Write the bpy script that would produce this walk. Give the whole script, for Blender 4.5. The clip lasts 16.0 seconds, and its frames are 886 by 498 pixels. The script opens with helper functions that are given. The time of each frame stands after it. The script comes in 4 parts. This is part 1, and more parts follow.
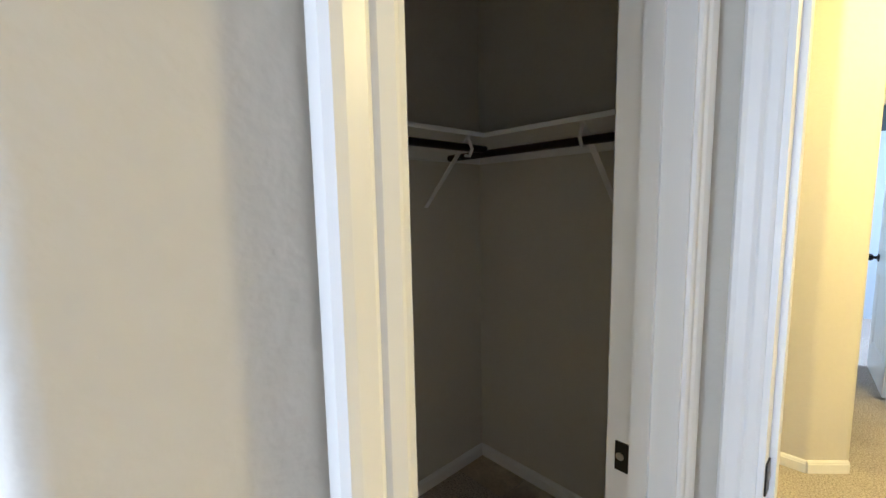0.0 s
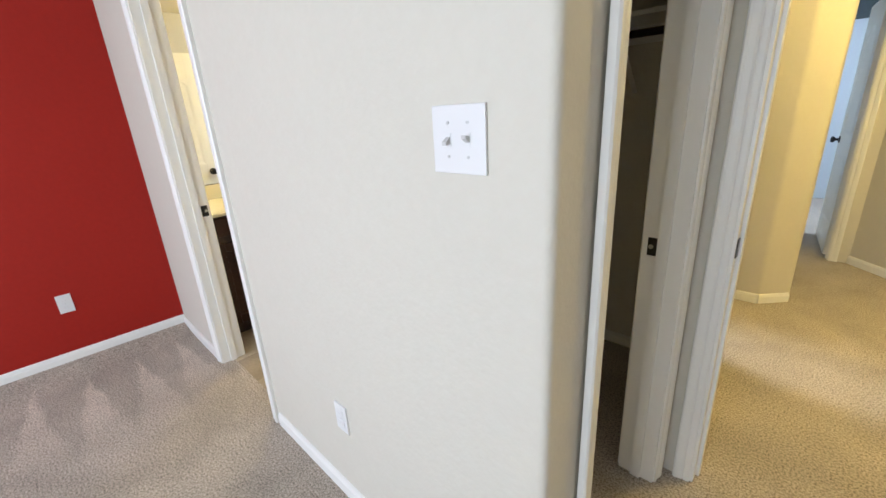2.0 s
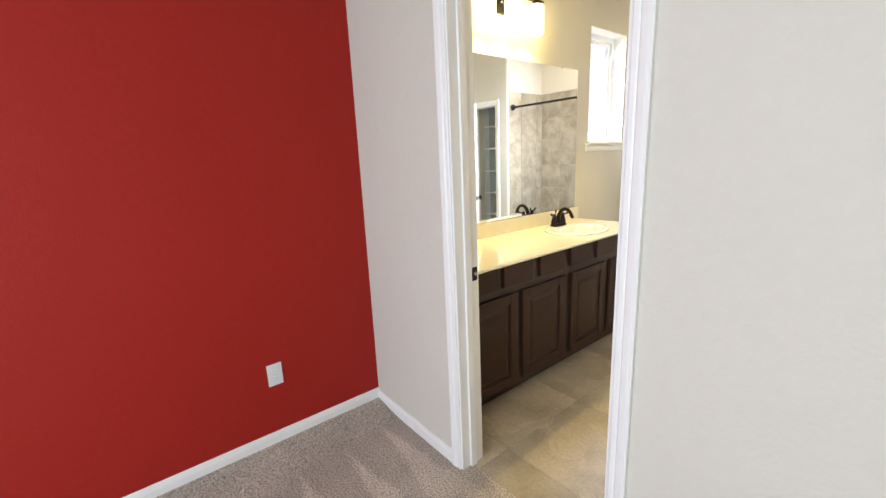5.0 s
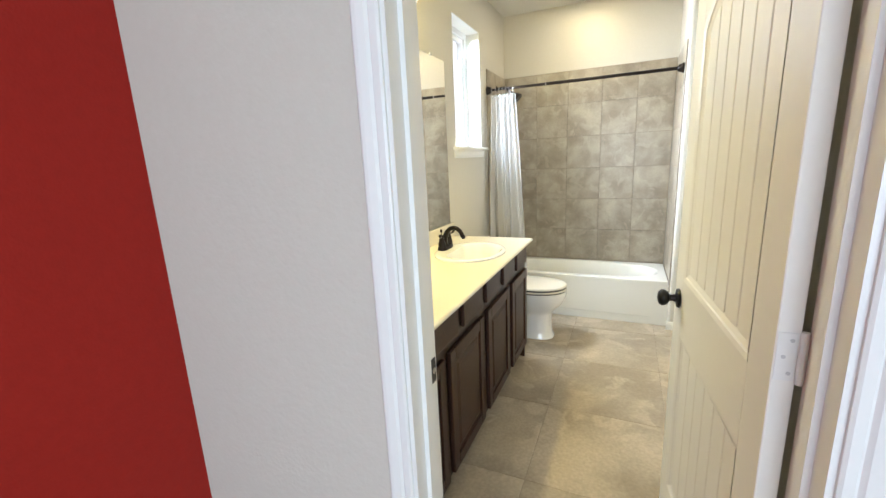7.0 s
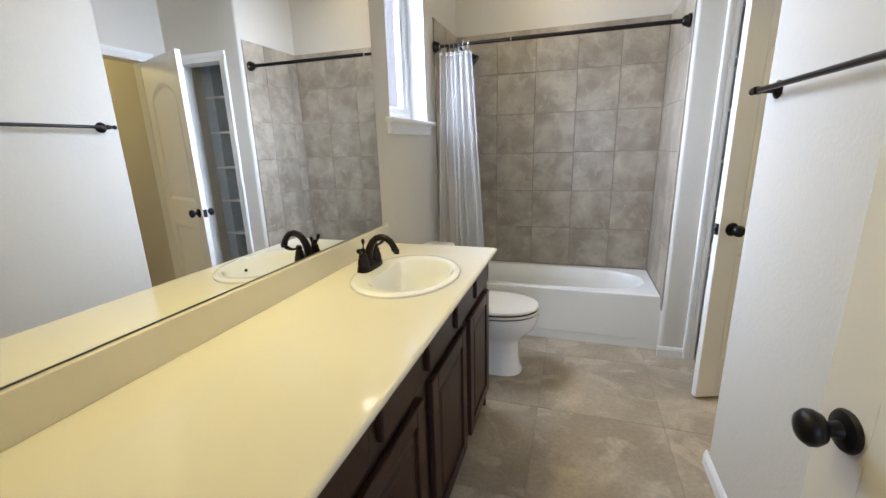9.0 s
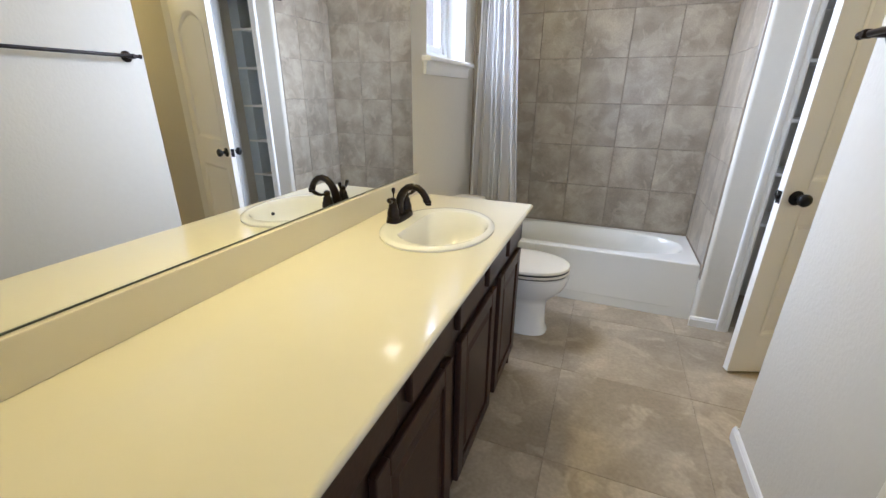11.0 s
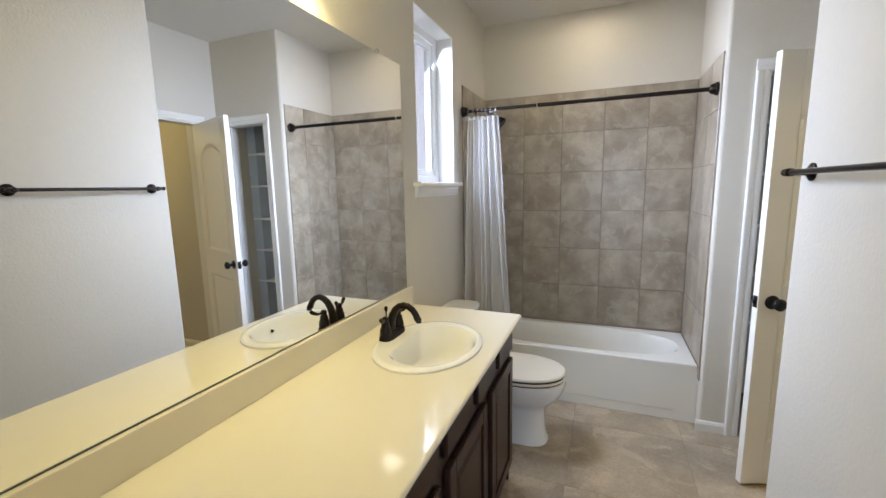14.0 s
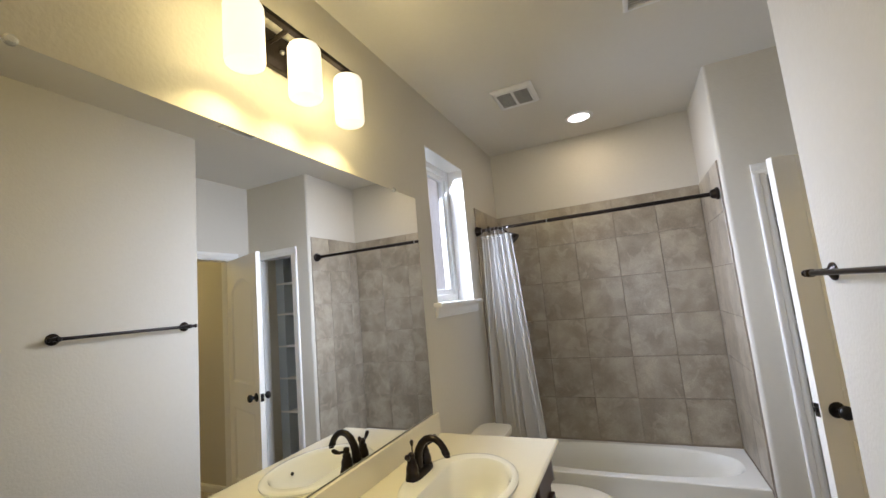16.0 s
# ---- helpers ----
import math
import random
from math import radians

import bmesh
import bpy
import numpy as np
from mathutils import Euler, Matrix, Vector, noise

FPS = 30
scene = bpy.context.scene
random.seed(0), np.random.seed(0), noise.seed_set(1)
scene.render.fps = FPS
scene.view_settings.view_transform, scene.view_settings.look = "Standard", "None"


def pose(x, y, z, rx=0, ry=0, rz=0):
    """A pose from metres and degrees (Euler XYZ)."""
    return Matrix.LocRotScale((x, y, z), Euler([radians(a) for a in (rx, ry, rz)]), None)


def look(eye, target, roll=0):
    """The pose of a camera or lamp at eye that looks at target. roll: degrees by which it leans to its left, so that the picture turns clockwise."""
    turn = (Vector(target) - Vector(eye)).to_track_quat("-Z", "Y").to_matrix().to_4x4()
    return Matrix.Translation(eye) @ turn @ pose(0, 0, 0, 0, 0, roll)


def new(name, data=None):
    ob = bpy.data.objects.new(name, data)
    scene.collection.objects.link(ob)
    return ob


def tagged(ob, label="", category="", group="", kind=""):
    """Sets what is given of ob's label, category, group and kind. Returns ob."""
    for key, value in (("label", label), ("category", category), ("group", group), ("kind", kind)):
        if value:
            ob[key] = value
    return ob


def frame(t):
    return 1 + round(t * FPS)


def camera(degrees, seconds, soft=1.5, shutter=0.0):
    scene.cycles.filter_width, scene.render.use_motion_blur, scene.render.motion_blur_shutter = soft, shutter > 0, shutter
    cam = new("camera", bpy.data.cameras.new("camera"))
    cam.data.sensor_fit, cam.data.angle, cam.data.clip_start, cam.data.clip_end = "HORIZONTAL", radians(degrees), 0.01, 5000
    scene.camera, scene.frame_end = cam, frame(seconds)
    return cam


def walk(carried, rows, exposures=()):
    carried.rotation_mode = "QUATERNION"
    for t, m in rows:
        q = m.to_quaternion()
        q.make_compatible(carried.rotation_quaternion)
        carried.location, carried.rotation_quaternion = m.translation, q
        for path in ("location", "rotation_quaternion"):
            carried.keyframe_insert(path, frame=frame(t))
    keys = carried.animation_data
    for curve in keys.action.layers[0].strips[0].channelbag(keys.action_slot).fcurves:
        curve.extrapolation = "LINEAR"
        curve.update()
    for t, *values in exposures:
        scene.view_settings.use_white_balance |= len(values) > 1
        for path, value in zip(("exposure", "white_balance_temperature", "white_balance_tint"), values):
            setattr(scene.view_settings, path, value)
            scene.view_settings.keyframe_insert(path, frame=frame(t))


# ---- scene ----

cam = camera(95.0, 16.0)
PATH = [
    (0, (3.191, -0.479, 1.439), (1.737, 0.875, 1.216), -1.1),
    (0.5, (3.244, -0.623, 1.406), (1.857, 0.776, 1.06), -2.2),
    (1, (3.24, -0.84, 1.369), (1.927, 0.588, 0.883), -2.8),
    (1.5, (3.263, -0.962, 1.361), (2.005, 0.472, 0.761), -3.4),
    (2, (3.269, -1.066, 1.386), (1.932, 0.277, 0.744), -3.3),
    (2.5, (3.24, -1.192, 1.425), (1.716, -0.057, 0.803), -3.4),
    (3, (3.103, -1.298, 1.45), (1.449, -0.343, 0.859), -3.2),
    (3.5, (2.897, -1.451, 1.454), (1.172, -0.589, 0.925), -2.3),
    (6, (1.5, -1.577, 1.416), (0.319, -0.015, 1.006), -3.0),
    (6.5, (1.329, -1.428, 1.435), (0.348, 0.263, 1.014), -2.8),
    (7, (1.181, -1.197, 1.426), (0.362, 0.577, 0.998), -2.7),
    (7.5, (1.123, -0.883, 1.42), (0.419, 0.935, 0.974), -2.5),
    (8, (1.05, -0.656, 1.387), (0.411, 1.184, 0.934), -2.5),
    (8.5, (0.975, -0.515, 1.372), (0.371, 1.332, 0.898), -2.2),
    (9, (0.944, -0.373, 1.368), (0.342, 1.469, 0.873), -1.6),
    (9.5, (0.9, -0.325, 1.379), (0.287, 1.499, 0.836), -1.1),
    (10, (0.878, -0.32, 1.348), (0.228, 1.47, 0.737), -0.2),
    (12.5, (0.896, -0.29, 1.387), (0.212, 1.421, 0.608), 0.8),
    (13, (0.929, -0.32, 1.43), (0.232, 1.441, 0.787), 0.4),
    (13.5, (0.937, -0.334, 1.452), (0.227, 1.474, 0.977), -0.2),
    (14, (0.957, -0.347, 1.483), (0.218, 1.488, 1.186), -1.1),
    (14.5, (0.947, -0.362, 1.508), (0.187, 1.485, 1.397), -2.2),
    (15, (0.96, -0.367, 1.53), (0.168, 1.469, 1.579), -3.4),
    (15.5, (0.982, -0.368, 1.537), (0.169, 1.451, 1.713), -4.4),
    (16, (0.98, -0.364, 1.532), (0.166, 1.446, 1.779), -5.2),
]
EXPOSE = [(0, 0.8, 5300, 15), (0.5, 0.5, 5550, 15), (1.0, 0.3, 5800, 13), (1.5, 0.2, 5920, 13), (2.5, 0.14, 6020, 13), (3.0, 0.08, 6120, 14), (3.5, 0.02, 6200, 14), (6, 0.05, 6080, 12), (7.0, 0.0, 5740, 9), (7.5, -0.14, 5500, 10), (8, -0.52, 5420, 15), (9, -0.77, 5340, 17), (10, -0.78, 5380, 18), (12.5, -0.64, 5230, 17), (14.5, -1.0, 5520, 18), (16, -1.14, 5680, 18)]
walk(cam, [(t, look(eye, target, roll)) for t, eye, target, roll in PATH], EXPOSE)

# ---- world and lights ----
VANITY_W, CAN_W, HALL_W, BED_W, WIN_W = 6.0, 9.0, 84.0, 126.0, 76.0
world = bpy.data.worlds.new("sky")
scene.world = world
world.use_nodes = True
wn = world.node_tree.nodes
sky = wn.new("ShaderNodeTexSky")
sky.sky_type, sky.sun_disc, sky.sun_elevation, sky.sun_rotation = "NISHITA", False, radians(36.3), radians(79)
wn["Background"].inputs[1].default_value = 0.12
world.node_tree.links.new(sky.outputs[0], wn["Background"].inputs[0])


def lamp(name, kind, energy, colour, m, size=0.1, size_y=None):
    data = bpy.data.lights.new(name, kind)
    data.energy, data.color = energy, colour
    if kind == "AREA":
        data.shape, data.size, data.size_y = "RECTANGLE", size, size_y or size
    elif kind == "SUN":
        data.angle = size
    else:
        data.shadow_soft_size = size
    ob = new(name, data)
    ob.matrix_world = m
    return ob


DAY, WARM, LED = (0.80, 0.90, 1.0), (1.0, 0.79, 0.30), (1.0, 0.80, 0.48)
lamp("sun", "SUN", 5.0, (1.0, 0.95, 0.88), look((20, 4, 15), (0, 0, 0)), radians(0.5))
win_lamp = lamp("bath_window_light", "AREA", WIN_W, (0.85, 0.92, 1.0), look((-0.275, 1.965, 2.0), (1.0, 1.965, 1.26)), 0.56, 0.86)
win_lamp.data.spread = radians(122)
lamp("bedroom_window_light", "AREA", BED_W, DAY, look((2.15, -4.25, 1.45), (2.15, 0, 1.2)), 3.0, 1.45)
can_lamp = lamp("can_light", "AREA", CAN_W, LED, look((0.80, 2.615, 2.735), (0.80, 2.615, 0)), 0.15)
can_lamp.data.spread = radians(178)
lamp("hall_lamp_light", "POINT", HALL_W, (1.0, 0.75, 0.24), pose(4.12, 1.72, 2.5), 0.12)
lamp("far_room_light", "AREA", 75, (0.75, 0.87, 1.0), look((4.6, 5.2, 2.2), (3.4, 4.6, 0.8)), 1.2)


# ---- materials ----
def material(name, base, rough=0.5, metal=0.0, vary=0.08, scale=3.0, fine=60.0, bump=0.0, bump_scale=90.0, second=None, spec=0.5, coat=0.0):
    """Plain surface: base colour with two scales of variation, a second tint in patches, and fine relief."""
    m = bpy.data.materials.new(name)
    m.use_nodes = True
    n, l = m.node_tree.nodes, m.node_tree.links
    b = n["Principled BSDF"]
    b.inputs["Roughness"].default_value, b.inputs["Metallic"].default_value = rough, metal
    b.inputs["Specular IOR Level"].default_value, b.inputs["Coat Weight"].default_value = spec, coat
    co = n.new("ShaderNodeTexCoord")
    big, small = n.new("ShaderNodeTexNoise"), n.new("ShaderNodeTexNoise")
    big.inputs["Scale"].default_value, big.inputs["Detail"].default_value = scale, 4
    small.inputs["Scale"].default_value, small.inputs["Detail"].default_value = fine, 3
    mix, mix2 = n.new("ShaderNodeMix"), n.new("ShaderNodeMix")
    mix.data_type = mix2.data_type = "RGBA"
    hi = second or tuple(min(1, c * (1 + vary)) for c in base)
    lo = tuple(c * (1 - vary) for c in base)
    mix.inputs[6].default_value, mix.inputs[7].default_value = (*lo, 1), (*hi, 1)
    mix2.blend_type = "OVERLAY"
    mix2.inputs[0].default_value = min(1, vary * 2)
    for tex in (big, small):
        l.new(co.outputs["Object"], tex.inputs["Vector"])
    l.new(big.outputs[0], mix.inputs[0])
    l.new(mix.outputs[2], mix2.inputs[6])
    l.new(small.outputs[0], mix2.inputs[7])
    l.new(mix2.outputs[2], b.inputs["Base Color"])
    if bump:
        tex, bm = n.new("ShaderNodeTexNoise"), n.new("ShaderNodeBump")
        tex.inputs["Scale"].default_value, tex.inputs["Detail"].default_value = bump_scale, 2.5
        bm.inputs["Strength"].default_value, bm.inputs["Distance"].default_value = bump, 0.004
        l.new(co.outputs["Object"], tex.inputs["Vector"])
        l.new(tex.outputs[0], bm.inputs["Height"])
        l.new(bm.outputs[0], b.inputs["Normal"])
    return m


def tile_material(name, dark, light, rough, scale, offset=40.0, veins=0.85):
    """Mottled stone-look tile; each piece takes its own stretch of the pattern and its own tone."""
    m = bpy.data.materials.new(name)
    m.use_nodes = True
    n, l = m.node_tree.nodes, m.node_tree.links
    b = n["Principled BSDF"]
    b.inputs["Roughness"].default_value = rough
    co, info = n.new("ShaderNodeTexCoord"), n.new("ShaderNodeObjectInfo")
    add, mul = n.new("ShaderNodeVectorMath"), n.new("ShaderNodeVectorMath")
    mul.operation = "SCALE"
    mul.inputs["Scale"].default_value = offset
    comb = n.new("ShaderNodeCombineXYZ")
    for i in range(3):
        l.new(info.outputs["Random"], comb.inputs[i])
    l.new(comb.outputs[0], mul.inputs[0])
    l.new(co.outputs["Object"], add.inputs[0])
    l.new(mul.outputs[0], add.inputs[1])
    cloud, vein, grain = (n.new("ShaderNodeTexNoise") for _ in range(3))
    for tex, s, d, dist in ((cloud, scale, 8, 0.25), (vein, scale * 1.7, 14, 0.9), (grain, scale * 22, 5, 0)):
        tex.inputs["Scale"].default_value, tex.inputs["Detail"].default_value, tex.inputs["Distortion"].default_value = s, d, dist
        l.new(add.outputs[0], tex.inputs["Vector"])
    ramp, vramp = n.new("ShaderNodeValToRGB"), n.new("ShaderNodeValToRGB")
    ramp.color_ramp.elements[0].position, ramp.color_ramp.elements[1].position = 0.36, 0.66
    ramp.color_ramp.elements[0].color, ramp.color_ramp.elements[1].color = (*dark, 1), (*light, 1)
    vramp.color_ramp.elements[0].position, vramp.color_ramp.elements[1].position = 0.53, 0.61
    l.new(cloud.outputs[0], ramp.inputs[0])
    l.new(vein.outputs[0], vramp.inputs[0])
    mix, tone, over = n.new("ShaderNodeMix"), n.new("ShaderNodeHueSaturation"), n.new("ShaderNodeMix")
    mix.data_type = over.data_type = "RGBA"
    over.blend_type = "OVERLAY"
    over.inputs[0].default_value = 0.28
    fac = n.new("ShaderNodeMath")
    fac.operation = "MULTIPLY"
    fac.inputs[1].default_value = veins
    l.new(vramp.outputs[0], fac.inputs[0])
    l.new(fac.outputs[0], mix.inputs[0])
    l.new(ramp.outputs[0], mix.inputs[6])
    mix.inputs[7].default_value = (*(min(1, c * 1.14) for c in light), 1)
    val = n.new("ShaderNodeMapRange")
    val.inputs[3].default_value, val.inputs[4].default_value = 0.93, 1.06
    l.new(info.outputs["Random"], val.inputs[0])
    l.new(val.outputs[0], tone.inputs["Value"])
    l.new(mix.outputs[2], tone.inputs["Color"])
    l.new(tone.outputs[0], over.inputs[6])
    l.new(grain.outputs[0], over.inputs[7])
    l.new(over.outputs[2], b.inputs["Base Color"])
    bump = n.new("ShaderNodeBump")
    bump.inputs["Strength"].default_value, bump.inputs["Distance"].default_value = 0.25, 0.002
    l.new(vein.outputs[0], bump.inputs["Height"])
    l.new(bump.outputs[0], b.inputs["Normal"])
    return m


def carpet_material(name, dark, light):
    """Cut-pile carpet: speckled tufts with wedge-shaped lighter tracks left by a vacuum."""
    m = bpy.data.materials.new(name)
    m.use_nodes = True
    n, l = m.node_tree.nodes, m.node_tree.links
    b = n["Principled BSDF"]
    b.inputs["Roughness"].default_value, b.inputs["Specular IOR Level"].default_value = 0.95, 0.1
    b.inputs["Sheen Weight"].default_value = 0.1
    co = n.new("ShaderNodeTexCoord")

    def calc(op, a, b_=None):
        node = n.new("ShaderNodeMath")
        node.operation = op
        for i, v in enumerate((a, b_)):
            if v is None:
                continue
            if isinstance(v, (int, float)):
                node.inputs[i].default_value = v
            else:
                l.new(v, node.inputs[i])
        return node.outputs[0]

    def noise_at(scale, detail, distortion=0.0):
        node = n.new("ShaderNodeTexNoise")
        node.inputs["Scale"].default_value, node.inputs["Detail"].default_value, node.inputs["Distortion"].default_value = scale, detail, distortion
        l.new(co.outputs["Object"], node.inputs["Vector"])
        return node.outputs[0]

    tuft, speck, blotch, wobble = noise_at(420, 2), noise_at(125, 8), noise_at(3.4, 5, 0.4), noise_at(5.0, 2)
    sep = n.new("ShaderNodeSeparateXYZ")
    l.new(co.outputs["Object"], sep.inputs[0])
    along = calc("ADD", calc("MULTIPLY", sep.outputs[1], 4.2), calc("MULTIPLY", wobble, 0.35))
    strip = calc("FRACT", calc("MULTIPLY", calc("SINE", calc("MULTIPLY", calc("FLOOR", along), 12.9)), 43.7))
    away = calc("DIVIDE", calc("SUBTRACT", sep.outputs[0], calc("ADD", calc("MULTIPLY", strip, 0.22), 0.16)), 0.85)
    tri = calc("MULTIPLY", calc("ABSOLUTE", calc("SUBTRACT", calc("FRACT", along), 0.5)), 2.0)
    wedge = calc("SUBTRACT", away, tri)
    soft, fade = n.new("ShaderNodeMapRange"), n.new("ShaderNodeMapRange")
    soft.inputs[1].default_value, soft.inputs[2].default_value, soft.inputs[3].default_value, soft.inputs[4].default_value = -0.10, 0.14, 0.0, 1.0
    l.new(calc("ADD", wedge, calc("MULTIPLY", calc("SUBTRACT", speck, 0.5), 0.7)), soft.inputs[0])
    fade.inputs[1].default_value, fade.inputs[2].default_value, fade.inputs[3].default_value, fade.inputs[4].default_value = 0.45, 1.1, 0.40, 0.0
    l.new(calc("ADD", sep.outputs[0], calc("MULTIPLY", strip, -0.15)), fade.inputs[0])
    track = calc("ADD", calc("MULTIPLY", soft.outputs[0], fade.outputs[0]), 0.95)
    ramp = n.new("ShaderNodeValToRGB")
    ramp.color_ramp.elements[0].position, ramp.color_ramp.elements[1].position = 0.37, 0.57
    ramp.color_ramp.elements[0].color, ramp.color_ramp.elements[1].color = (*dark, 1), (*light, 1)
    l.new(calc("ADD", calc("MULTIPLY", speck, 0.55), calc("MULTIPLY", tuft, 0.45)), ramp.inputs[0])
    tone = calc("MULTIPLY", track, calc("ADD", calc("MULTIPLY", blotch, 0.65), 0.68))
    mul = n.new("ShaderNodeVectorMath")
    mul.operation = "SCALE"
    l.new(ramp.outputs[0], mul.inputs[0])
    l.new(tone, mul.inputs["Scale"])
    l.new(mul.outputs[0], b.inputs["Base Color"])
    bump = n.new("ShaderNodeBump")
    bump.inputs["Strength"].default_value, bump.inputs["Distance"].default_value = 0.7, 0.005
    l.new(speck, bump.inputs["Height"])
    l.new(bump.outputs[0], b.inputs["Normal"])
    return m


def glow_material(name, colour, strength):
    m = bpy.data.materials.new(name)
    m.use_nodes = True
    b = m.node_tree.nodes["Principled BSDF"]
    b.inputs["Base Color"].default_value = (0.9, 0.88, 0.82, 1)
    b.inputs["Emission Color"].default_value, b.inputs["Emission Strength"].default_value = (*colour, 1), strength
    return m


def clear_material(name, alpha, colour=(0.9, 0.92, 0.93), rough=0.15):
    m = bpy.data.materials.new(name)
    m.use_nodes = True
    b = m.node_tree.nodes["Principled BSDF"]
    b.inputs["Base Color"].default_value, b.inputs["Alpha"].default_value, b.inputs["Roughness"].default_value = (*colour, 1), alpha, rough
    return m


PAINT = material("greige_wall_paint", (0.605, 0.567, 0.481), 0.72, vary=0.02, scale=1.2, fine=40, bump=0.28, bump_scale=75)
CEIL = material("ceiling_paint", (0.66, 0.63, 0.56), 0.85, vary=0.02, scale=1.0, fine=40, bump=0.3, bump_scale=110)
RED = material("red_wall_paint", (0.325, 0.0155, 0.0085), 0.52, spec=0.22, vary=0.05, scale=1.5, fine=40, bump=0.22, bump_scale=130)
TRIM = material("white_trim_paint", (0.80, 0.785, 0.74), 0.38, vary=0.02, scale=4, fine=30, bump=0.05, bump_scale=40)
DOORW = material("cream_door_paint", (0.85, 0.82, 0.745), 0.36, vary=0.02, scale=4, fine=50, bump=0.06, bump_scale=70)
CARPET = carpet_material("greige_carpet", (0.13, 0.108, 0.084), (0.58, 0.508, 0.42))
FGROUT = material("floor_grout", (0.30, 0.245, 0.175), 0.9, vary=0.1, scale=8, fine=120)
GROUT = material("tile_grout", (0.29, 0.24, 0.185), 0.9, vary=0.1, scale=8, fine=120)
WTILE = tile_material("wall_tile_stone", (0.255, 0.214, 0.157), (0.405, 0.352, 0.265), 0.3, 6.2, veins=0.42)
FTILE = tile_material("floor_tile_stone", (0.315, 0.255, 0.174), (0.475, 0.395, 0.283), 0.34, 3.0, veins=0.55)
COUNTER = material("cream_cultured_marble", (0.80, 0.75, 0.61), 0.12, vary=0.02, scale=2, fine=20, coat=0.3)
PORC = material("white_porcelain", (0.83, 0.815, 0.77), 0.08, vary=0.01, scale=2, fine=20, coat=0.4)
SINKM = material("bisque_porcelain", (0.88, 0.87, 0.83), 0.08, vary=0.01, scale=2, fine=20, coat=0.4)
SEATM = material("ivory_seat_plastic", (0.75, 0.70, 0.585), 0.22, vary=0.01, scale=2, fine=20)
ACRYL = material("tub_acrylic", (0.80, 0.785, 0.72), 0.16, vary=0.02, scale=2, fine=20)
WOOD = material("espresso_wood", (0.034, 0.014, 0.0085), 0.38, spec=0.25, vary=0.25, scale=5, fine=70, bump=0.08, bump_scale=80, second=(0.050, 0.022, 0.013))
DARKIN = material("cabinet_frame_wood", (0.028, 0.014, 0.009), 0.4, vary=0.2, scale=6, fine=60)
BRONZE = material("oil_rubbed_bronze", (0.022, 0.016, 0.013), 0.3, metal=0.7, vary=0.3, scale=20, fine=90)
BLACK = material("black_metal", (0.012, 0.011, 0.010), 0.35, metal=0.4, vary=0.2, scale=20, fine=90)
STEEL = material("brushed_steel", (0.45, 0.44, 0.42), 0.35, metal=1.0, vary=0.1, scale=20, fine=90)
PLATE = material("white_plastic_plate", (0.72, 0.715, 0.70), 0.3, vary=0.01, scale=5, fine=20)
GREYP = material("grey_switch_plastic", (0.55, 0.54, 0.52), 0.35, vary=0.02, scale=5, fine=20)
CHROME = material("chrome", (0.8, 0.8, 0.8), 0.08, metal=1.0, vary=0.01, scale=5, fine=20)
VINYL = material("white_vinyl", (0.84, 0.84, 0.83), 0.35, vary=0.01, scale=5, fine=20)
BRICK = material("brick_face", (0.78, 0.74, 0.70), 0.9, vary=0.2, scale=7, fine=80, bump=0.4, bump_scale=60)
MORTAR = material("pale_mortar", (0.82, 0.80, 0.77), 0.95, vary=0.1, scale=7, fine=80)
BLUE = material("pale_blue_paint", (0.52, 0.58, 0.62), 0.8, vary=0.03, scale=2, fine=40)
SLATE = material("slate_paint", (0.06, 0.08, 0.09), 0.8, vary=0.05, scale=2, fine=40)
MIRROR = material("mirror_silver", (0.93, 0.94, 0.93), 0.0, metal=1.0, vary=0.0, scale=1, fine=1)
EDGE = material("mirror_edge", (0.10, 0.11, 0.10), 0.3, vary=0.05)
# near-black colour that stands for the shade inside gaps, grilles and holes
GAP_SHADE = material("dark_gap_shade", (0.02, 0.02, 0.02), 0.7, vary=0.1)
SHADE = glow_material("lit_opal_glass", (1.0, 0.85, 0.58), 2.3)
CANGLOW = glow_material("lit_lens", (1.0, 0.93, 0.80), 9.0)
GLASS = clear_material("window_glass", 0.08, (0.85, 0.9, 0.95), 0.02)
GLASS.node_tree.nodes["Principled BSDF"].inputs["Specular IOR Level"].default_value = 0.25
CURTAIN = clear_material("clear_vinyl_curtain", 0.36, (0.92, 0.92, 0.91), 0.16)
PLASTIC = clear_material("clear_plastic", 0.45, (0.9, 0.9, 0.88), 0.1)
GRASS = material("lawn", (0.06, 0.10, 0.03), 0.95, vary=0.3, scale=4, fine=90)

# ---- builders ----
BASE = {}


def thing(name, at, label, category, group="", kind="", rz=0.0, local=False):
    """An empty at the base of a thing; parts are given in world metres unless local."""
    ob = new(name)
    ob.empty_display_size = 0.05
    ob.matrix_world = pose(*at, 0, 0, rz)
    BASE[ob] = Vector((0, 0, 0)) if local else Vector(at)
    return tagged(ob, label, category, group, kind)


def mesh_of(name, bm, mat, smooth=False):
    bmesh.ops.recalc_face_normals(bm, faces=bm.faces)
    me = bpy.data.meshes.new(name)
    bm.to_mesh(me)
    bm.free()
    me.materials.append(mat)
    if smooth:
        me.shade_smooth()
        me.set_sharp_from_angle(angle=radians(38))
    return me


def part(name, bm, mat, parent, label="", smooth=False):
    bmesh.ops.translate(bm, verts=bm.verts, vec=-BASE[parent])
    ob = new(name, mesh_of(name, bm, mat, smooth))
    ob.parent = parent
    BASE[ob] = BASE[parent]
    return tagged(ob, label)


